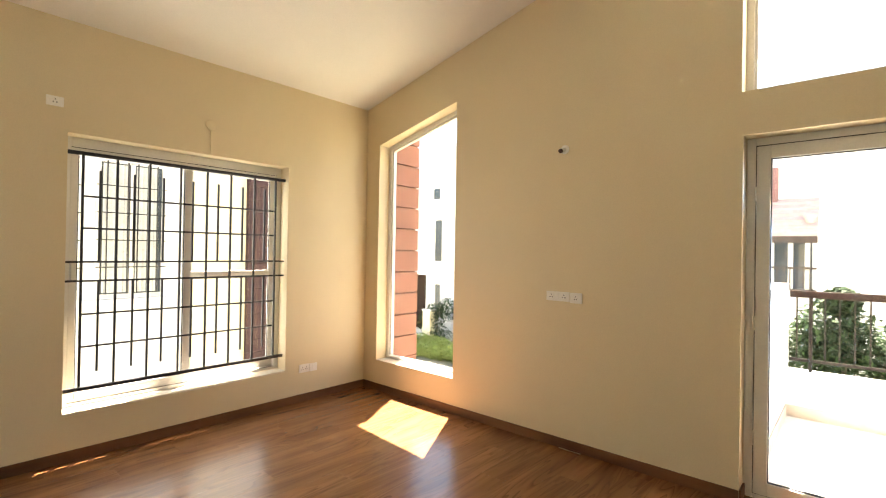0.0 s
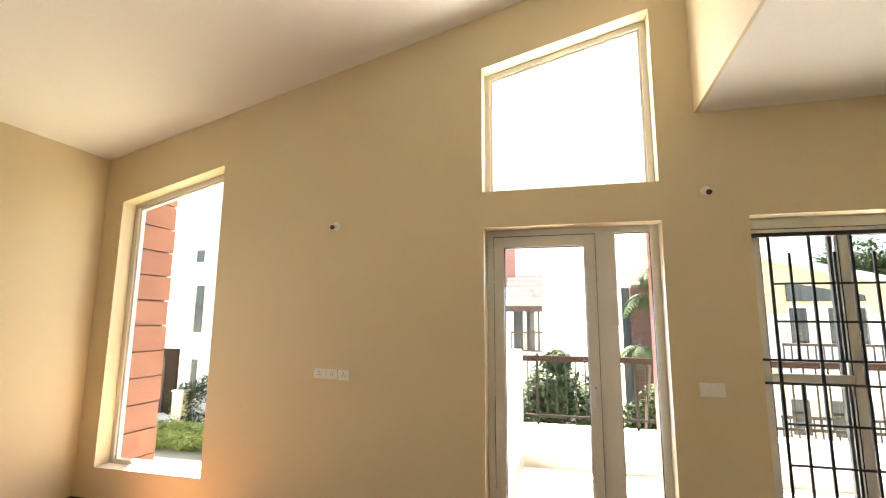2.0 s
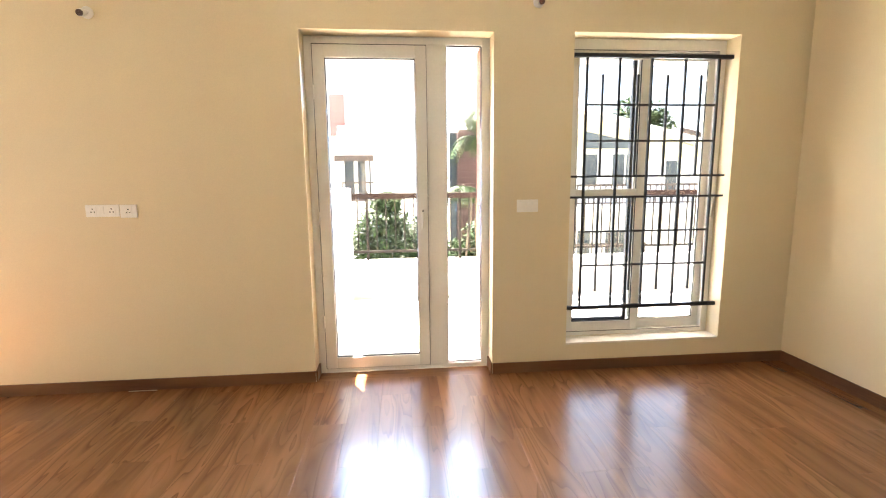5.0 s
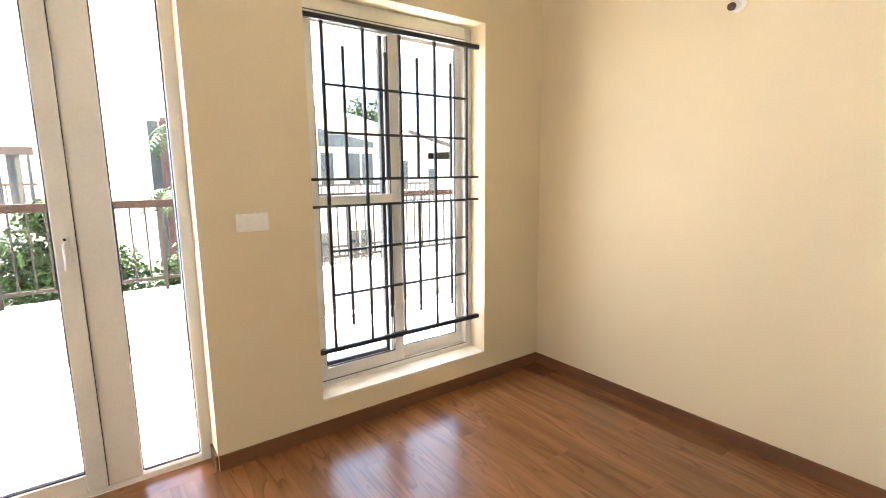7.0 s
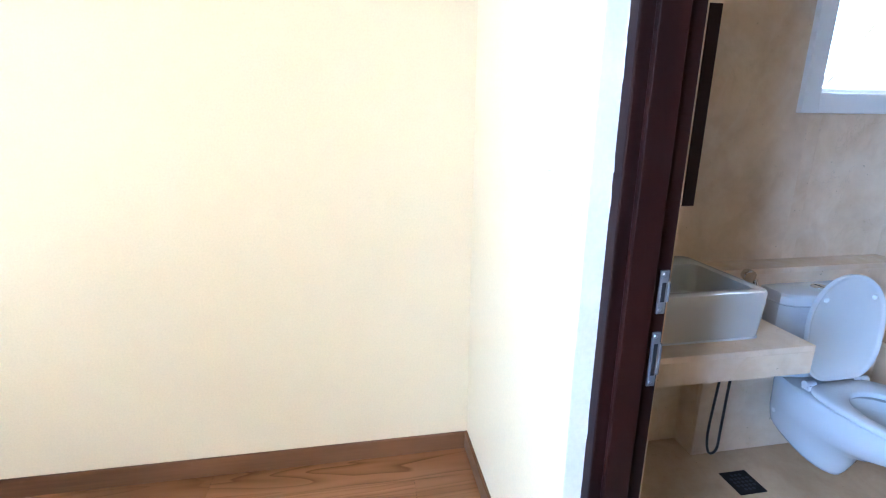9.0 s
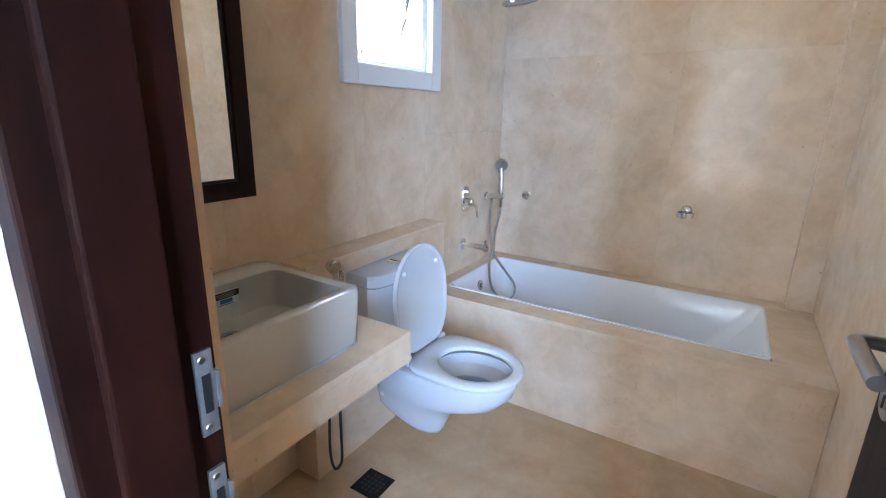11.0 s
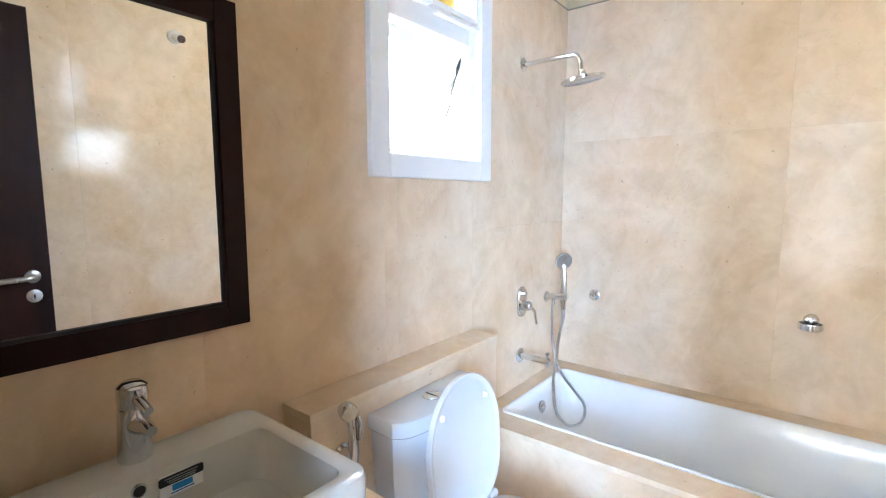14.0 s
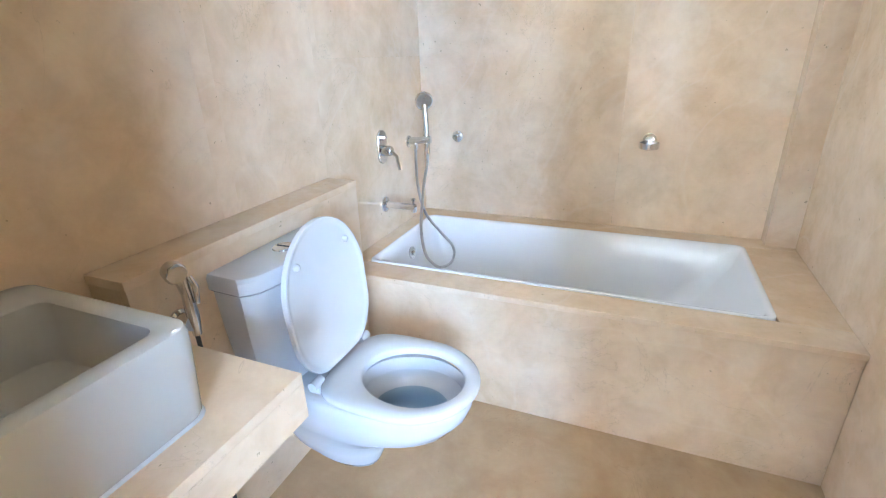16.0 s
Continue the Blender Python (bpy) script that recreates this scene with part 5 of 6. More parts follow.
dv = thing("shower_mixer", (BE, -0.817, 0.865), "chrome concealed shower mixer with oval plate and lever", "mixer")
bm = bmesh.new()
rings = []
for d, k in ((0, 1.0), (0.006, 1.0), (0.010, 0.92)):
    ring = []
    for i in range(32):
        a = 2 * math.pi * i / 32
        ring.append((BE - d, -0.817 + 0.037 * k * math.cos(a), 0.865 + (0.034 if math.sin(a) > 0 else -0.034) + 0.037 * k * math.sin(a)))
    rings.append(ring)
part("plate", loft(bm, rings), CHROME, dv, smooth=40)
part("knob", lathe(bmesh.new(), (BE - 0.008, -0.817, 0.850), (-1, 0, 0), [(0, 0.024), (0.035, 0.022), (0.042, 0.018), (0.043, 0.0)], 24), CHROME, dv, smooth=40)
part("lever", tube(bmesh.new(), [(BE - 0.045, -0.817, 0.848), (BE - 0.062, -0.835, 0.825), (BE - 0.068, -0.842, 0.765)], [0.009, 0.008, 0.006], 10), CHROME, dv, smooth=50)
part("push_knob", lathe(bmesh.new(), (BE - 0.008, -0.817, 0.905), (-1, 0, 0), [(0, 0.010), (0.018, 0.010), (0.020, 0.0)], 16), CHROME, dv, smooth=40)

sp = thing("bath_spout", (BE, -0.812, 0.612), "chrome wall mounted bath spout", "tap")
part("wall_flange", lathe(bmesh.new(), (BE, -0.812, 0.612), (-1, 0, 0), [(0, 0.034), (0.005, 0.034), (0.009, 0.028), (0.010, 0.016)], 24), CHROME, sp, smooth=40)
part("pipe", tube(bmesh.new(), [(BE - 0.006, -0.812, 0.612), (BE - 0.09, -0.812, 0.612), (BE - 0.150, -0.812, 0.610)], [0.0155, 0.015, 0.0155], 16), CHROME, sp, smooth=40)
part("nozzle", lathe(bmesh.new(), (BE - 0.142, -0.812, 0.615), (0, 0, -1), [(0, 0.014), (0.022, 0.014), (0.026, 0.012)], 16), CHROME, sp, smooth=40)
part("diverter_knob", lathe(bmesh.new(), (BE - 0.140, -0.812, 0.622), (0, 0, 1), [(0, 0.005), (0.018, 0.005), (0.022, 0.010), (0.028, 0.010), (0.030, 0.0)], 14), CHROME, sp, smooth=40)

hs = thing("hand_shower", (BE, -1.075, 0.846), "chrome hand shower hanging in its wall bracket with metal hose", "shower")
part("wall_flange", lathe(bmesh.new(), (BE, -1.075, 0.846), (-1, 0, 0), [(0, 0.028), (0.005, 0.028), (0.008, 0.022)], 24), CHROME, hs, smooth=40)
part("bracket", tube(bmesh.new(), [(BE - 0.006, -1.075, 0.848), (BE - 0.05, -1.078, 0.852), (BE - 0.112, -1.084, 0.857)], [0.017, 0.016, 0.018], 12), CHROME, hs, smooth=50)
part("hose_outlet", lathe(bmesh.new(), (BE - 0.040, -1.072, 0.843), (0, 0, -1), [(0, 0.010), (0.030, 0.0095), (0.034, 0.008)], 14), CHROME, hs, smooth=40)
part("grip", tube(bmesh.new(), [(3.004, -1.082, 0.79), (3.006, -1.083, 0.85), (3.008, -1.086, 0.93), (3.014, -1.092, 0.985), (3.020, -1.098, 1.01)], [0.010, 0.0125, 0.012, 0.0135, 0.016], 12), CHROME, hs, smooth=60)
FD = Vector((-0.62, 0.72, -0.20)).normalized()
FC = Vector((3.026, -1.105, 1.030))
face = part("spray_head", lathe(bmesh.new(), FC - FD * 0.016, FD, [(0, 0.012), (0.008, 0.032), (0.018, 0.042), (0.026, 0.043), (0.030, 0.040), (0.030, 0.0)], 28), CHROME, hs, smooth=40)
part("spray_face", lathe(bmesh.new(), FC + FD * 0.0142, FD, [(0, 0.036), (0.0015, 0.036), (0.002, 0.0)], 24), STEEL, face, "grey spray plate", smooth=30)
part("hose", tube(bmesh.new(), [(3.060, -1.070, 0.812), (3.045, -1.035, 0.74), (3.010, -0.975, 0.645), (2.968, -0.955, 0.536), (2.918, -1.02, 0.421), (2.890, -1.075, 0.346), (2.878, -1.075, 0.297), (2.868, -1.00, 0.279), (2.865, -0.859, 0.317), (2.870, -0.765, 0.388), (2.880, -0.735, 0.447), (2.915, -0.785, 0.514), (2.955, -0.885, 0.581), (2.990, -1.00, 0.678), (3.000, -1.065, 0.75), (3.004, -1.082, 0.792)], 0.0068, 10, 8), STEEL, hs, "flexible metal hose", smooth=60)

hk = thing("wall_hook", (2.912, BS, 0.85), "small round chrome fitting on the marble wall", "hook")
part("rose", lathe(bmesh.new(), (2.912, BS, 0.85), (0, 1, 0), [(0, 0.027), (0.006, 0.027), (0.010, 0.022), (0.010, 0.0)], 24), CHROME, hk, smooth=40)
part("peg", lathe(bmesh.new(), (2.912, BS + 0.008, 0.85), (0, 1, 0), [(0, 0.014), (0.02, 0.013), (0.026, 0.016), (0.030, 0.012), (0.031, 0)], 20), CHROME, hk, smooth=40)
sd = thing("soap_dish", (2.044, BS, 0.855), "small chrome soap dish on the marble wall", "soap dish")
part("rose", lathe(bmesh.new(), (2.044, BS, 0.865), (0, 1, 0), [(0, 0.026), (0.006, 0.026), (0.012, 0.020), (0.030, 0.018)], 24), CHROME, sd, smooth=40)
part("cup", lathe(bmesh.new(), (2.044, BS + 0.042, 0.832), (0, 0, 1), [(0, 0.034), (0.003, 0.040), (0.026, 0.042), (0.026, 0.037), (0.006, 0.034), (0.006, 0.0)], 28), CHROME, sd, smooth=40)

jt = thing("health_faucet", (2.985, 0.335, 0.70), "chrome hand bidet spray in its wall bracket with dark hose", "bidet spray")
part("bracket", lathe(bmesh.new(), (2.985, 0.338, 0.688), (-1, 0, 0), [(0, 0.026), (0.006, 0.026), (0.010, 0.019), (0.042, 0.018)], 20), CHROME, jt, smooth=40)
part("grip", tube(bmesh.new(), [(2.948, 0.330, 0.655), (2.946, 0.331, 0.70), (2.944, 0.334, 0.76), (2.946, 0.338, 0.80), (2.952, 0.342, 0.818)], [0.010, 0.014, 0.012, 0.014, 0.016], 12), CHROME, jt, smooth=60)
part("trigger", tube(bmesh.new(), [(2.932, 0.328, 0.80), (2.924, 0.324, 0.775), (2.928, 0.325, 0.735)], [0.006, 0.007, 0.005], 8), CHROME, jt, smooth=60)
part("spray_head", lathe(bmesh.new(), (2.966, 0.342, 0.818), (-0.75, 0.22, -0.12), [(0, 0.014), (0.006, 0.022), (0.030, 0.024), (0.036, 0.020), (0.036, 0)], 20), CHROME, jt, smooth=45)
part("hose", tube(bmesh.new(), [(2.950, 0.330, 0.668), (2.948, 0.332, 0.55), (2.945, 0.345, 0.35), (2.94, 0.352, 0.16), (2.935, 0.36, 0.06), (2.945, 0.385, 0.04), (2.955, 0.395, 0.12), (2.958, 0.385, 0.30), (2.960, 0.37, 0.50), (2.966, 0.365, 0.565)], 0.0052, 8, 6), BLACKRUBBER, jt, "dark flexible hose", smooth=60)
av = thing("angle_valve", (2.985, 0.365, 0.585), "small chrome angle valve under the counter", "valve")
part("flange", lathe(bmesh.new(), (2.985, 0.365, 0.585), (-1, 0, 0), [(0, 0.024), (0.005, 0.022), (0.006, 0.010)], 18), CHROME, av, smooth=40)
part("body", tube(bmesh.new(), [(2.982, 0.365, 0.585), (2.955, 0.365, 0.585), (2.945, 0.365, 0.585)], [0.010, 0.011, 0.014], 12), CHROME, av, smooth=50)

# floor drain grate
dg = thing("floor_drain", (2.808, 0.336, 0.0), "square dark steel floor drain grate", "drain")
part("plate", boxed(2.750, 2.866, 0.278, 0.394, 0.0, 0.004, bevel=0.001), RAILMETAL, dg)
for k in range(5):
    for j in range(5):
        if abs(k - 2) + abs(j - 2) < 4:
            part("slot", lathe(bmesh.new(), (2.808 + (k - 2) * 0.018, 0.336 + (j - 2) * 0.018, 0.0038), (0, 0, 1), [(0, 0.0065), (0.0008, 0.0065)], 8), DARKHOLE, dg)

# ---- outside: ground, terrace and railing ----
GZ = -3.25
solid("ground", boxed(-900, 900, -900, 900, GZ - 0.2, GZ), GRASS, "lawn and paving below the house", "ground", "structure")
solid("house_base", boxed(WX - TH, EX + TH, SY - TH, NY + TH, GZ, -0.3), WHITEWASH, "white lower storey under the room", "wall", "structure")
TX0, TX1, TYE = -0.30, 6.2, 6.45
solid("terrace_floor", boxed(TX0, TX1, NY + TH, TYE, -0.25, -0.06), TERRACE, "pale sunlit terrace floor", "floor", "structure")
solid("terrace_base", boxed(TX0 - 0.15, TX1 + 0.12, NY + TH, TYE + 0.14, GZ, -0.25), WHITEWASH, "white wall under the terrace", "wall", "structure")
solid("terrace_parapet", boxed(TX0, TX1, TYE - 0.12, TYE + 0.12, -0.06, 0.40, bevel=0.01), WHITEWASH, "low white terrace parapet", "wall", "structure")
solid("terrace_side_wall", boxed(TX0 - 0.14, TX0, NY + TH, TYE + 0.12, -0.25, 1.30, bevel=0.01), WHITEWASH, "white side wall of the terrace", "wall", "structure")
solid("terrace_side_wall", boxed(TX0 - 1.6, TX0 - 0.14, TYE - 0.10, TYE + 0.12, -0.25, 1.30, bevel=0.01), WHITEWASH, "white return wall beside the terrace", "wall", "structure")
solid("baseboard", boxed(TX0 + 0.012, TX1, TYE - 0.134, TYE - 0.12, -0.06, 0.06), STONEBAND, "stained stone skirting of the terrace", "baseboard", "structure")
solid("baseboard", boxed(TX0, TX0 + 0.012, NY + TH, TYE - 0.12, -0.06, 0.06), STONEBAND, "stained stone skirting of the terrace", "baseboard", "structure")
switch_plate("outdoor_socket", lambda u, d, v: (TX0 - d, u, v), 4.62, 4.72, 0.25, 0.34, "beige socket on the terrace wall", (), [4.67], STONEBAND)

rl = thing("terrace_railing", (2.9, TYE, 0.40), "weathered terrace railing with thin upright bars", "railing")
part("top_rail", boxed(TX0 + 0.02, TX1, TYE - 0.03, TYE + 0.03, 1.165, 1.235, bevel=0.006), RUST, rl)
part("bottom_rail", boxed(TX0 + 0.02, TX1, TYE - 0.012, TYE + 0.012, 0.50, 0.53, bevel=0.003), RAILMETAL, rl)
n = int((TX1 - TX0) / 0.115)
for k in range(n):
    x = TX0 + 0.08 + 0.115 * k
    stout = k % 10 == 1
    r = 0.016 if stout else 0.0075
    part("post" if stout else "upright", boxed(x - r, x + r, TYE - r, TYE + r, 0.40 if stout else 0.53, 1.26 if stout else 1.166, bevel=0.002), RAILMETAL, rl)

# terracotta clad fin beside the tall window
fin = thing("cladding_fin", (-4.05, 4.3, GZ), "terracotta clad wall fin at the house corner", "wall", kind="structure")
FX0, FX1, FYA, FYB = -4.22, -3.895, NY + TH + 0.005, 4.50
part("core", boxed(FX0, FX1 - 0.02, FYA, FYB - 0.02, GZ, 3.9), MORTAR, fin)

# slim clad fin between the terrace door and the grilled window
door_fin = thing("cladding_fin", (1.02, 4.3, -0.06), "slim terracotta clad fin beside the terrace door", "wall", kind="structure")
part("core", boxed(0.978, 1.13, NY + TH + 0.005, 4.59, -0.06, 2.44), MORTAR, door_fin)

# ---- neighbouring houses ----


def house_window(parent, x0, x1, z0, z1, y, bars=2, grille=False):
    """A window in a south-facing facade: frame, panes and mullions, set into the wall."""
    f = 0.06
    wd = part("window_frame", boxed(x0, x0 + f, y - 0.05, y, z0, z1), UPVC, parent)
    part("frame_post", boxed(x1 - f, x1, y - 0.05, y, z0, z1), UPVC, wd)
    part("frame_rail", boxed(x0 + f, x1 - f, y - 0.05, y, z0, z0 + f), UPVC, wd)
    part("frame_rail", boxed(x0 + f, x1 - f, y - 0.05, y, z1 - f, z1), UPVC, wd)
    for k in range(bars):
        u0 = x0 + f + (x1 - x0 - 2 * f) * k / bars
        u1 = x0 + f + (x1 - x0 - 2 * f) * (k + 1) / bars
        part("pane", boxed(u0 + 0.02, u1 - 0.02, y - 0.02, y, z0 + f, z1 - f), CURTAIN if k % 3 == 1 else DARKGLASS, wd)
        if k:
            part("mullion", boxed(u0 - 0.02, u0 + 0.02, y - 0.045, y, z0 + f, z1 - f), UPVC, wd)
    return wd


def balcony_rail(parent, x0, x1, y, z0, z1, step=0.16):
    r = part("balcony_rail", boxed(x0, x1, y - 0.03, y + 0.03, z1 - 0.06, z1), DARKPAINT, parent)
    part("foot_rail", boxed(x0, x1, y - 0.02, y + 0.02, z0, z0 + 0.04), DARKPAINT, r)
    k = x0 + 0.02
    while k < x1:
        part("baluster", boxed(k - 0.012, k + 0.012, y - 0.012, y + 0.012, z0 + 0.04, z1 - 0.06), DARKPAINT, r)
        k += step
    return r


# white house straight across
nh = thing("white_house", (-6, 19, GZ), "white rendered two-storey house with a tiled porch roof", "house")
part("wall", boxed(-30, 1.9, 19.0, 26, GZ, 7.2), WHITEWASH, nh)
part("porch_wall", boxed(-5.4, -0.75, 18.1, 19.0, GZ, 0.55), WHITEWASH, nh)
roof = part("porch_roof", prism(bmesh.new(), [(17.75, 2.15), (19.0, 3.35), (19.0, 3.47), (17.75, 2.27)], -1.95, -0.62, axis="x"), ROOFTILE, nh, "pale weathered clay tiled roof")
for k in range(6):
    y = 17.75 + 1.25 * k / 6
    z = 2.27 + 1.2 * k / 6
    part("tile_course", boxed(-1.97, -0.60, y, y + 0.22, z + 0.0, z + 0.06), ROOFTILE, roof)
part("fascia", boxed(-1.97, -0.60, 17.70, 17.76, 2.02, 2.22), DARKPAINT, nh)
part("porch_back", boxed(-1.80, -0.78, 18.85, 18.95, 0.55, 2.1), DARKGLASS, nh)
for x in (-1.72, -1.25, -0.84):
    part("porch_post", boxed(x - 0.06, x + 0.06, 17.9, 18.02, 0.55, 2.1), CURTAIN, nh)
balcony_rail(nh, -1.75, -0.62, 17.85, 0.60, 1.30)
part("red_louvre", boxed(-2.23, -1.68, 18.93, 19.0, 3.0, 4.5), REDPANEL, nh, "pale red slatted panel")
for k in range(7):
    part("slat", boxed(-2.22, -1.69, 18.90, 18.93, 3.05 + 0.2 * k, 3.20 + 0.2 * k), REDPANEL, nh)
part("vent", boxed(0.05, 0.42, 18.97, 19.0, 2.22, 2.30), GREYINK, nh)
part("brown_recess", boxed(-20.4, -17.35, 18.9, 19.0, -2.6, 0.3), RUST, nh)
part("dark_door", boxed(-18.9, -18.0, 18.86, 18.9, -2.6, -0.1), DARKPAINT, nh)
part("slab_edge", boxed(-19.0, -14.5, 18.7, 19.0, 0.32, 0.48), WHITEWASH, nh)
house_window(nh, -16.75, -15.6, 1.0, 3.3, 18.99, 2)
house_window(nh, -16.9, -16.3, 4.3, 5.0, 18.99, 1)
house_window(nh, -16.7, -15.8, -2.0, -0.1, 18.99, 2)
pot = thing("roof_pot", (-0.80, 17.95, 2.40), "orange clay flower pot on the porch roof", "pot")
part("pot", lathe(bmesh.new(), (-0.80, 18.15, 2.62), (0, 0, 1), [(0, 0.10), (0.18, 0.15), (0.22, 0.17), (0.26, 0.17), (0.26, 0.14), (0.1, 0.11)], 16), ROOFTILE, pot, smooth=40)

# brick clad pillar and its house to the right of the door view
rp = thing("brick_house", (2.6, 12, GZ), "house corner with a red brick pillar", "house")
part("core", boxed(1.60, 2.02, 11.0, 11.5, GZ, 2.45), MORTAR, rp)
part("wall", boxed(2.02, 3.6, 11.25, 16, GZ, 6.0), WHITEWASH, rp)
part("teal_glass", boxed(1.42, 1.58, 11.2, 11.25, -0.4, 2.4), DARKGLASS, rp)
house_window(rp, 2.12, 2.5, 0.4, 1.7, 11.24, 1)

# yellow house seen through the grilled window
yh = thing("yellow_house", (8, 14, GZ), "yellow rendered house with white windows and a balcony", "house")
part("wall", boxed(4.2, 9.2, 14.0, 20, GZ, 1.9), WHITEWASH, yh)
part("gable", prism(bmesh.new(), [(4.2, 1.9), (9.2, 1.9), (9.2, 2.15), (6.4, 3.05), (4.2, 3.45)], 14.0, 20.0), GABLEYELLOW, yh)
part("roof", prism(bmesh.new(), [(3.7, 3.58), (9.7, 2.12), (9.7, 2.24), (3.7, 3.70)], 13.5, 20.4), WHITEWASH, yh)
part("brick_corner", boxed(4.0, 4.5, 13.7, 14.0, GZ, 2.6), DARKBRICK, yh)
house_window(yh, 5.55, 7.3, 1.12, 2.1, 13.99, 4)
part("gable_glass", prism(bmesh.new(), [(5.6, 2.2), (7.25, 2.2), (7.25, 2.35), (5.6, 2.68)], 13.94, 13.995), DARKGLASS, yh)
house_window(yh, 8.0, 8.9, 0.9, 1.9, 13.99, 2)
part("balcony_slab", boxed(5.0, 9.0, 13.1, 14.0, 0.35, 0.62), WHITEWASH, yh)
balcony_rail(yh, 5.1, 8.9, 13.15, 0.66, 1.2)
house_window(yh, 5.4, 7.2, -1.05, -0.1, 13.99, 4)
balcony_rail(yh, 5.1, 7.4, 13.6, -1.25, -0.5)

# shed roof and tree beyond
fh = thing("far_house", (13, 17, GZ), "distant house with a dark sloping roof", "house")
part("wall", boxed(10.4, 14.5, 17, 21, GZ, 2.0), WHITEWASH, fh)
part("roof", prism(bmesh.new(), [(10.0, 2.9), (14.9, 1.75), (14.9, 1.9), (10.0, 3.05)], 16.4, 21.2), DARKPAINT, fh)
house_window(fh, 11.0, 12.2, 0.7, 1.7, 16.99, 2)

# house beyond the wide window
wh = thing("side_house", (-9.5, 3.5, GZ), "neighbouring house with grilled windows and a brick corner", "house")
part("wall", boxed(-14, -8.6, -6.0, 3.55, GZ, 6.5), WHITEWASH, wh)
part("cream_wall", boxed(-14, -8.5, 3.55, 4.55, GZ, 6.5), YELLOWWALL, wh)
part("brick_corner", boxed(-9.2, -8.44, 4.57, 5.03, GZ, 2.93), MORTAR, wh)
part("far_wall", boxed(-14, -9.2, 4.55, 9.0, GZ, 6.5), WHITEWASH, wh)


def side_window(y0, y1, z0, z1):
    x = -8.6
    wd = part("window_frame", boxed(x, x + 0.05, y0, y0 + 0.06, z0, z1), UPVC, wh)
    part("frame_post", boxed(x, x + 0.05, y1 - 0.06, y1, z0, z1), UPVC, wd)
    part("frame_post", boxed(x, x + 0.05, (y0 + y1) / 2 - 0.03, (y0 + y1) / 2 + 0.03, z0, z1), UPVC, wd)
    part("frame_rail", boxed(x, x + 0.05, y0 + 0.06, y1 - 0.06, z1 - 0.06, z1), UPVC, wd)
    part("pane", boxed(x, x + 0.02, y0 + 0.06, y1 - 0.06, z0, z1 - 0.06), DARKGLASS, wd)
    for a, b in ((y0 + 0.09, (y0 + y1) / 2 - 0.05), ((y0 + y1) / 2 + 0.05, y1 - 0.12)):
        n = 14
        fold = [(x + 0.030 + 0.010 * math.sin(k * 1.9), a + (b - a) * k / n) for k in range(n + 1)]
        bmc = bmesh.new()
        lo = [bmc.verts.new((u, v, z0 + 0.02)) for u, v in fold]
        hi = [bmc.verts.new((u, v, z1 - 0.08)) for u, v in fold]
        for k in range(n):
            bmc.faces.new((lo[k], lo[k + 1], hi[k + 1], hi[k]))
        part("curtain", bmc, CURTAIN, wd)
    for k in range(1, 7):
        yy = y0 + (y1 - y0) * k / 7
        part("grill_bar", boxed(x + 0.06, x + 0.075, yy - 0.008, yy + 0.008, z0, z1), GRILL, wd)
    for k in range(1, 5):
        zz = z0 + (z1 - z0) * k / 5
        part("grill_bar", boxed(x + 0.075, x + 0.09, y0, y1, zz - 0.008, zz + 0.008), GRILL, wd)


side_window(2.2, 3.18, 0.82, 2.95)
side_window(1.55, 2.02, 0.82, 2.9)
part("ledge", boxed(-8.62, -8.45, 1.3, 3.3, 0.62, 0.74), WHITEWASH, wh)

# garden wall and gate post down below
gp = thing("gate_post", (-15.93, 17.75, GZ), "short cream gate post in the garden", "post")
part("shaft", boxed(-16.18, -15.68, 17.55, 17.95, GZ, -1.40, bevel=0.02), YELLOWWALL, gp)
part("cap", boxed(-16.22, -15.64, 17.51, 17.99, -1.40, -1.33, bevel=0.02), WHITEWASH, gp)


# ---- plants ----
def leaf_cloud(seed, centres, count, size, flat=0.5, droop=0.2):
    """Many small folded leaves scattered through several clumps."""
    r = random.Random(seed)
    verts, faces = [], []
    for _ in range(count):
        cx, cy, cz, rx, ry, rz = r.choice(centres)
        d = Vector((r.gauss(0, 1), r.gauss(0, 1), r.gauss(0, 1))).normalized() * (r.random() ** 0.4)
        c = Vector((cx + d.x * rx, cy + d.y * ry, cz + d.z * rz))
        ax = Vector((r.gauss(0, 1), r.gauss(0, 1), r.gauss(0, flat) - droop)).normalized()
        side = ax.cross(Vector((r.gauss(0, 0.3), r.gauss(0, 0.3), 1))).normalized()
        up = side.cross(ax)
        s = size * r.uniform(0.6, 1.3)
        i = len(verts)
        verts += [c - ax * s, c + side * s * 0.42 + up * s * 0.12, c + ax * s, c - side * s * 0.42 + up * s * 0.12]
        faces += [(i, i + 1, i + 2), (i, i + 2, i + 3)]
    return verts, faces


def plant(name, label, category, at, trunk, seed, centres, count, size, leafmat, group="", kind=""):
    t = thing(name, at, label, category, group, kind)
    if trunk:
        for line, r0 in trunk:
            pts = curve_points(line, 4)
            part("stem", tube(bmesh.new(), pts, [r0 * (1 - 0.7 * i / len(pts)) for i in range(len(pts))], 7), BARK, t, smooth=60)
    me = bpy.data.meshes.new("leaves")
    me.from_pydata(*(lambda v, f: (v, [], f))(*leaf_cloud(seed, centres, count, size)))
    me.materials.append(leafmat)
    ob = new("crown", me)
    ob.parent = t
    ob.location = -Vector(at)
    return t


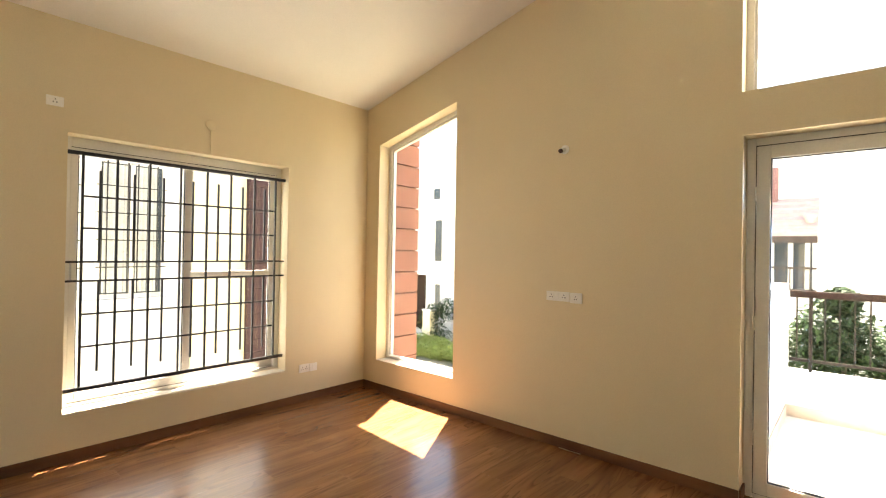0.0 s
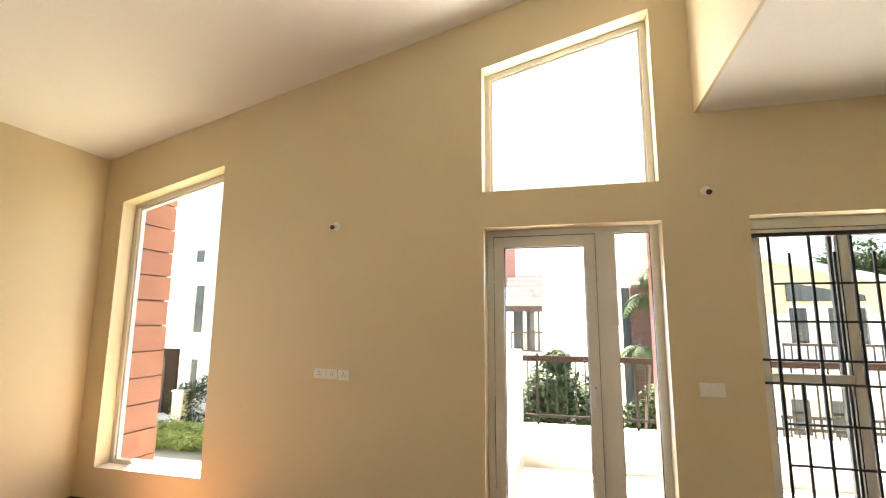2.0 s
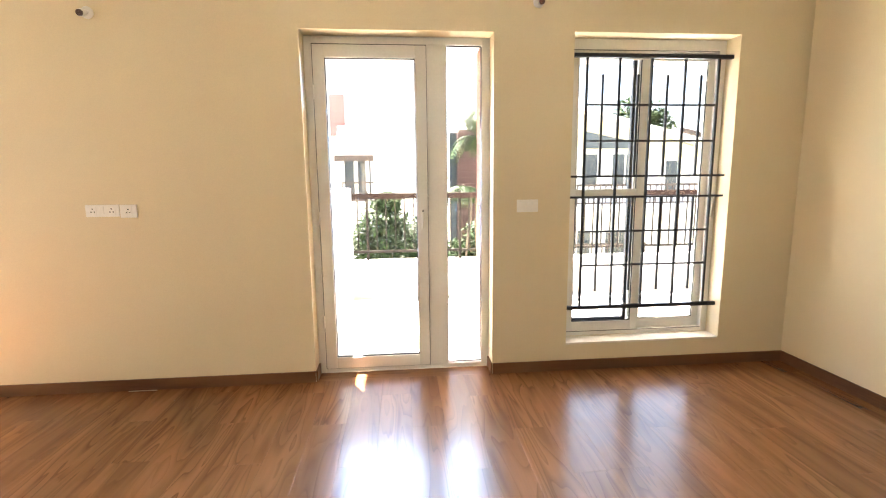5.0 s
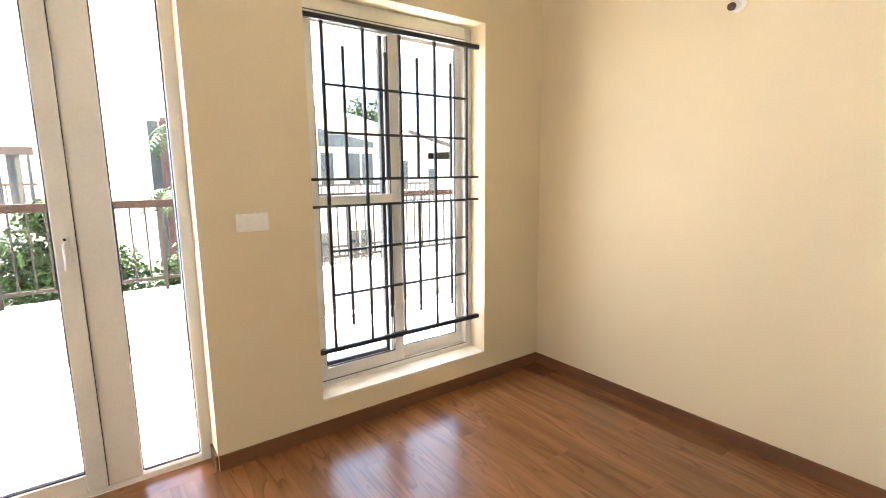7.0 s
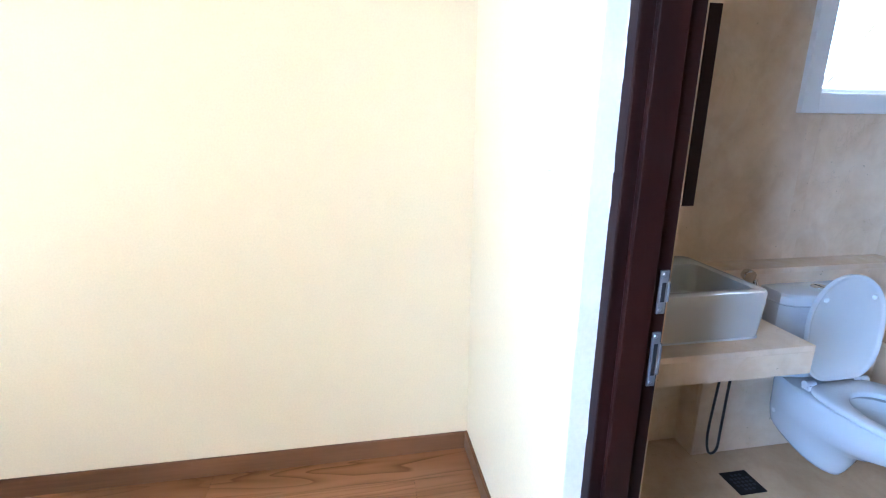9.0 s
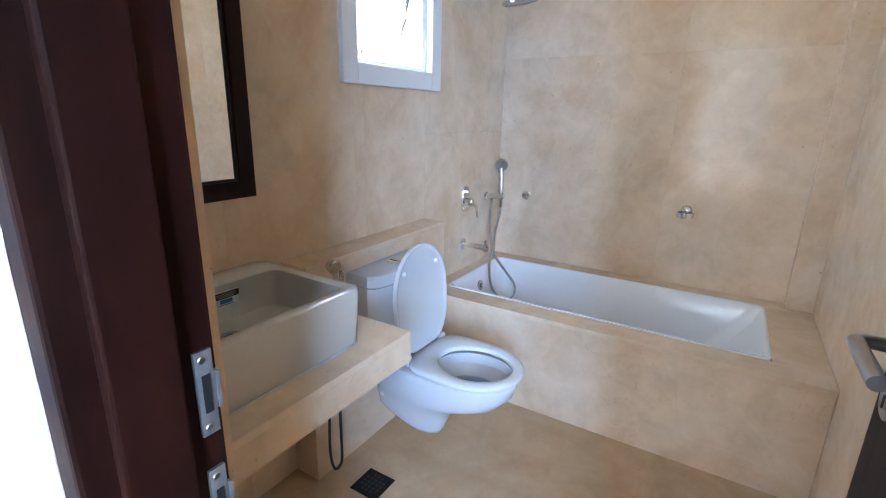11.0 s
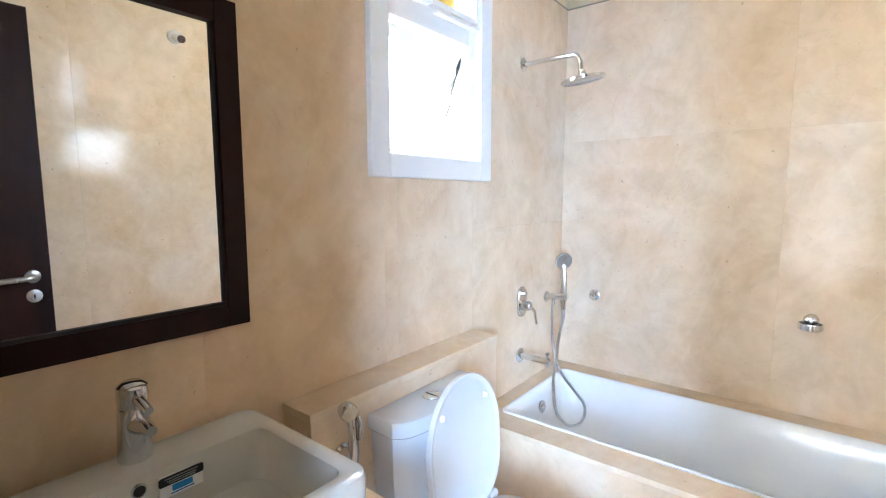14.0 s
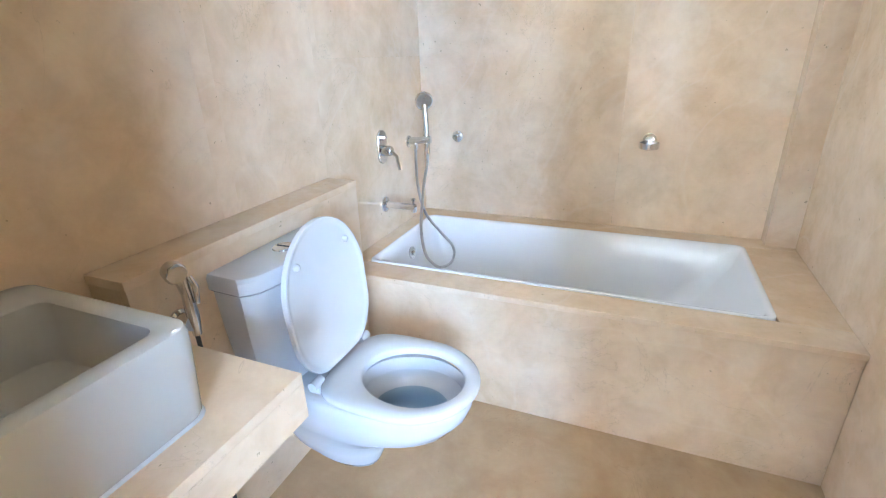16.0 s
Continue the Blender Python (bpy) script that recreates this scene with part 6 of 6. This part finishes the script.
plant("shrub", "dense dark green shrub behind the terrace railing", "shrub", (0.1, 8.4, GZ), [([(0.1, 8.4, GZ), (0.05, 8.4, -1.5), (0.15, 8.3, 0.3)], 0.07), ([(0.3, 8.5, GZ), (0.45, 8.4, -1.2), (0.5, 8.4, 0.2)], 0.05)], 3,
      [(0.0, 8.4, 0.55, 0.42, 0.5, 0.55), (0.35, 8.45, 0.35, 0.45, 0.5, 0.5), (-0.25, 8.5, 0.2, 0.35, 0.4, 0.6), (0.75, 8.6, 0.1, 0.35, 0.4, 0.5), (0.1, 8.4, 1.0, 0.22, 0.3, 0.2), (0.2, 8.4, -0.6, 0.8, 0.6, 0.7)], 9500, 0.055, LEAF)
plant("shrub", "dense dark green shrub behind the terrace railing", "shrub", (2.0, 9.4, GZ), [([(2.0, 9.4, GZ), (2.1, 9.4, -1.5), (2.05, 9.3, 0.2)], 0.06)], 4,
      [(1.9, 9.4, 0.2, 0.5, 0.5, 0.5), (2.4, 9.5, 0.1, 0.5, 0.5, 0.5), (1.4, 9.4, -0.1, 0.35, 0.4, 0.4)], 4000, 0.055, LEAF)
rnd = random.Random(21)
hedge_c = [(-18.5 + 0.6 * k, 16.0 + rnd.uniform(-0.1, 0.1), GZ + 0.36 + rnd.uniform(-0.04, 0.04), 0.5, 0.5, 0.36) for k in range(14)] + [(-20 + 0.6 * k, 17.0 + rnd.uniform(-0.1, 0.1), GZ + 0.42 + rnd.uniform(-0.04, 0.04), 0.5, 0.5, 0.40) for k in range(16)]
plant("hedge", "clipped pale green garden hedge", "hedge", (-15, 17, GZ), None, 8, hedge_c, 17000, 0.075, LEAFPALE, kind="stuff")
plant("shrub", "loose green garden shrub by the gate post", "shrub", (-15.6, 18.0, GZ), [([(-15.6, 18.0, GZ), (-15.6, 18.0, -2.0)], 0.06)], 9,
      [(-15.7, 18.0, -1.6, 0.7, 0.5, 0.6), (-15.0, 18.1, -1.3, 0.6, 0.5, 0.6), (-16.3, 18.0, -2.0, 0.5, 0.5, 0.6), (-15.5, 17.9, -2.6, 1.0, 0.5, 0.6)], 3600, 0.08, LEAF)
plant("tree", "leafy green tree beyond the roofs", "tree", (11.2, 22, GZ), [([(11.2, 22, GZ), (11.3, 22, 0), (11.2, 22, 3.0)], 0.25), ([(11.25, 22, 1.5), (10.6, 22, 3.0), (10.4, 22, 4.0)], 0.12), ([(11.25, 22, 1.8), (12.0, 22, 3.2), (12.3, 22, 4.2)], 0.12)], 10,
      [(11.2, 22, 4.2, 1.3, 1.2, 0.9), (10.5, 22, 3.6, 0.9, 0.9, 0.7), (12.1, 22, 3.7, 0.9, 0.9, 0.8)], 3600, 0.13, LEAF)

# feather-leaved young tree beside the brick pillar
ft = thing("feather_tree", (1.75, 8.8, GZ), "young tree with long feathery green fronds", "tree")
part("stem", tube(bmesh.new(), curve_points([(1.70, 8.8, GZ), (1.78, 8.8, -1.0), (1.62, 8.75, 0.6), (1.72, 8.8, 1.9), (1.68, 8.8, 2.6)], 5), 0.028, 8), BARK, ft, smooth=60)
part("stem", tube(bmesh.new(), curve_points([(1.80, 8.8, GZ), (1.45, 8.8, -0.4), (1.55, 8.8, 0.9), (1.40, 8.75, 1.3)], 5), 0.02, 8), BARK, ft, smooth=60)
rnd = random.Random(33)
verts, faces = [], []
starts = [(1.68, 8.8, 2.5)] * 16 + [(1.42, 8.75, 1.25)] * 13 + [(1.70, 8.8, 2.1)] * 14
for i, s in enumerate(starts):
    az = rnd.uniform(0, 2 * math.pi)
    length = rnd.uniform(0.35, 0.75)
    d = Vector((math.cos(az), math.sin(az), rnd.uniform(0.0, 0.7))).normalized()
    p = Vector(s)
    steps = 13
    for k in range(steps):
        d = (d + Vector((0, 0, -0.16))).normalized()
        q = p + d * (length / steps)
        side = d.cross(Vector((0, 0, 1))).normalized()
        ll = 0.13 * math.sin(math.pi * (k + 1.5) / (steps + 2)) + 0.02
        for sg in (-1, 1):
            tip = q + side * sg * ll + d * ll * 0.35 + Vector((0, 0, -0.3 * ll))
            w = d * 0.008
            n0 = len(verts)
            verts += [q - w, q + side * sg * ll * 0.5 + d * ll * 0.1 - w * 1.2, tip, q + side * sg * ll * 0.5 + d * ll * 0.25 + w * 1.2, q + w]
            faces += [(n0, n0 + 1, n0 + 3, n0 + 4), (n0 + 1, n0 + 2, n0 + 3)]
        p = q
me = bpy.data.meshes.new("fronds")
me.from_pydata(verts, [], faces)
me.materials.append(LEAF)
ob = new("crown", me)
ob.parent = ft
ob.location = -Vector((1.75, 8.8, GZ))

# ---- pieces: cladding blocks, brick courses, floor boards ----
rnd = random.Random(2)
block_meshes = []
for k in range(4):
    b = boxed(-0.02, 0.02, -(FYB - FYA) / 2, (FYB - FYA) / 2, -0.122, 0.122)
    for v in b.verts:
        v.co += Vector((rnd.uniform(-0.003, 0.003), rnd.uniform(-0.005, 0.003), rnd.uniform(-0.003, 0.003)))
    block_meshes.append(mesh_of("block", b, TERRACOTTA))
z = -0.35
k = 0
while z < 3.75:
    ob = new("block", block_meshes[k % 4])
    ob.parent = fin
    ob.location = Vector((FX1 - 0.005 + rnd.uniform(-0.004, 0.004), (FYA + FYB) / 2, z)) - Vector(fin.location)
    z += 0.258
    k += 1
door_block = mesh_of("block", boxed(-0.012, 0.012, -0.265, 0.252, -0.122, 0.122, bevel=0.003), TERRACOTTA)
end_block = mesh_of("block", boxed(-0.07, 0.09, -0.012, 0.012, -0.122, 0.122, bevel=0.003), TERRACOTTA)
for k in range(10):
    for me, x, y in ((door_block, 0.967, 4.336), (end_block, 1.05, 4.602)):
        ob = new("block", me)
        ob.parent = door_fin
        ob.location = Vector((x, y, 0.07 + 0.248 * k)) - Vector(door_fin.location)
brick_me = mesh_of("brick", boxed(-0.215, 0.215, -0.012, 0.012, -0.062, 0.062, bevel=0.004), DARKBRICK)
for k in range(40):
    ob = new("brick", brick_me)
    ob.parent = rp
    ob.location = Vector((1.81 + rnd.uniform(-0.006, 0.006), 10.992, -3.1 + 0.139 * k)) - Vector(rp.location)
RP_SIDE = mesh_of("brick", boxed(-0.012, 0.012, -0.25, 0.25, -0.062, 0.062, bevel=0.004), DARKBRICK)
for k in range(40):
    ob = new("brick", RP_SIDE)
    ob.parent = rp
    ob.location = Vector((1.592, 11.25, -3.1 + 0.139 * k)) - Vector(rp.location)

SH_FACE = mesh_of("brick", boxed(-0.012, 0.012, -0.242, 0.242, -0.115, 0.115, bevel=0.004), DARKBRICK)
SH_SIDE = mesh_of("brick", boxed(-0.37, 0.37, -0.012, 0.012, -0.115, 0.115, bevel=0.004), DARKBRICK)
for k in range(26):
    for me, at in ((SH_FACE, (-8.43, 4.80)), (SH_SIDE, (-8.82, 4.562))):
        ob = new("brick", me)
        ob.parent = wh
        ob.location = Vector((*at, -3.2 + 0.243 * k)) - Vector(wh.location)

cache = {}


def board_mesh(length, width):
    key = (round(length, 3), round(width, 3))
    if key not in cache:
        b = boxed(-width / 2 + 0.0002, width / 2 - 0.0002, -length / 2 + 0.0002, length / 2 - 0.0002, -0.012, 0.0, bevel=0.0005)
        cache[key] = mesh_of("plank", b, PLANK)
    return cache[key]


BWID, BLEN = 0.192, 1.21
x = WX
row = 0
while x < EX - 0.01:
    w = min(BWID, EX - x)
    y0 = SY if x + w * 0.5 < BW - 0.12 else JY
    y = y0 - (row * 0.43) % BLEN
    while y < NY - 0.005:
        a, b = max(y, y0), min(y + BLEN, NY)
        if b - a > 0.03:
            ob = new("plank", board_mesh(b - a, w))
            ob.parent = floor
            ob.location = (x + w / 2, (a + b) / 2, 0)
        y += BLEN
    x += w
    row += 1
ob = new("plank", board_mesh(DOOR[1] - DOOR[0], FY0 - NY))
ob.parent = floor
ob.location = ((DOOR[0] + DOOR[1]) / 2, (NY + FY0) / 2, 0)
ob.rotation_euler = (0, 0, radians(90))
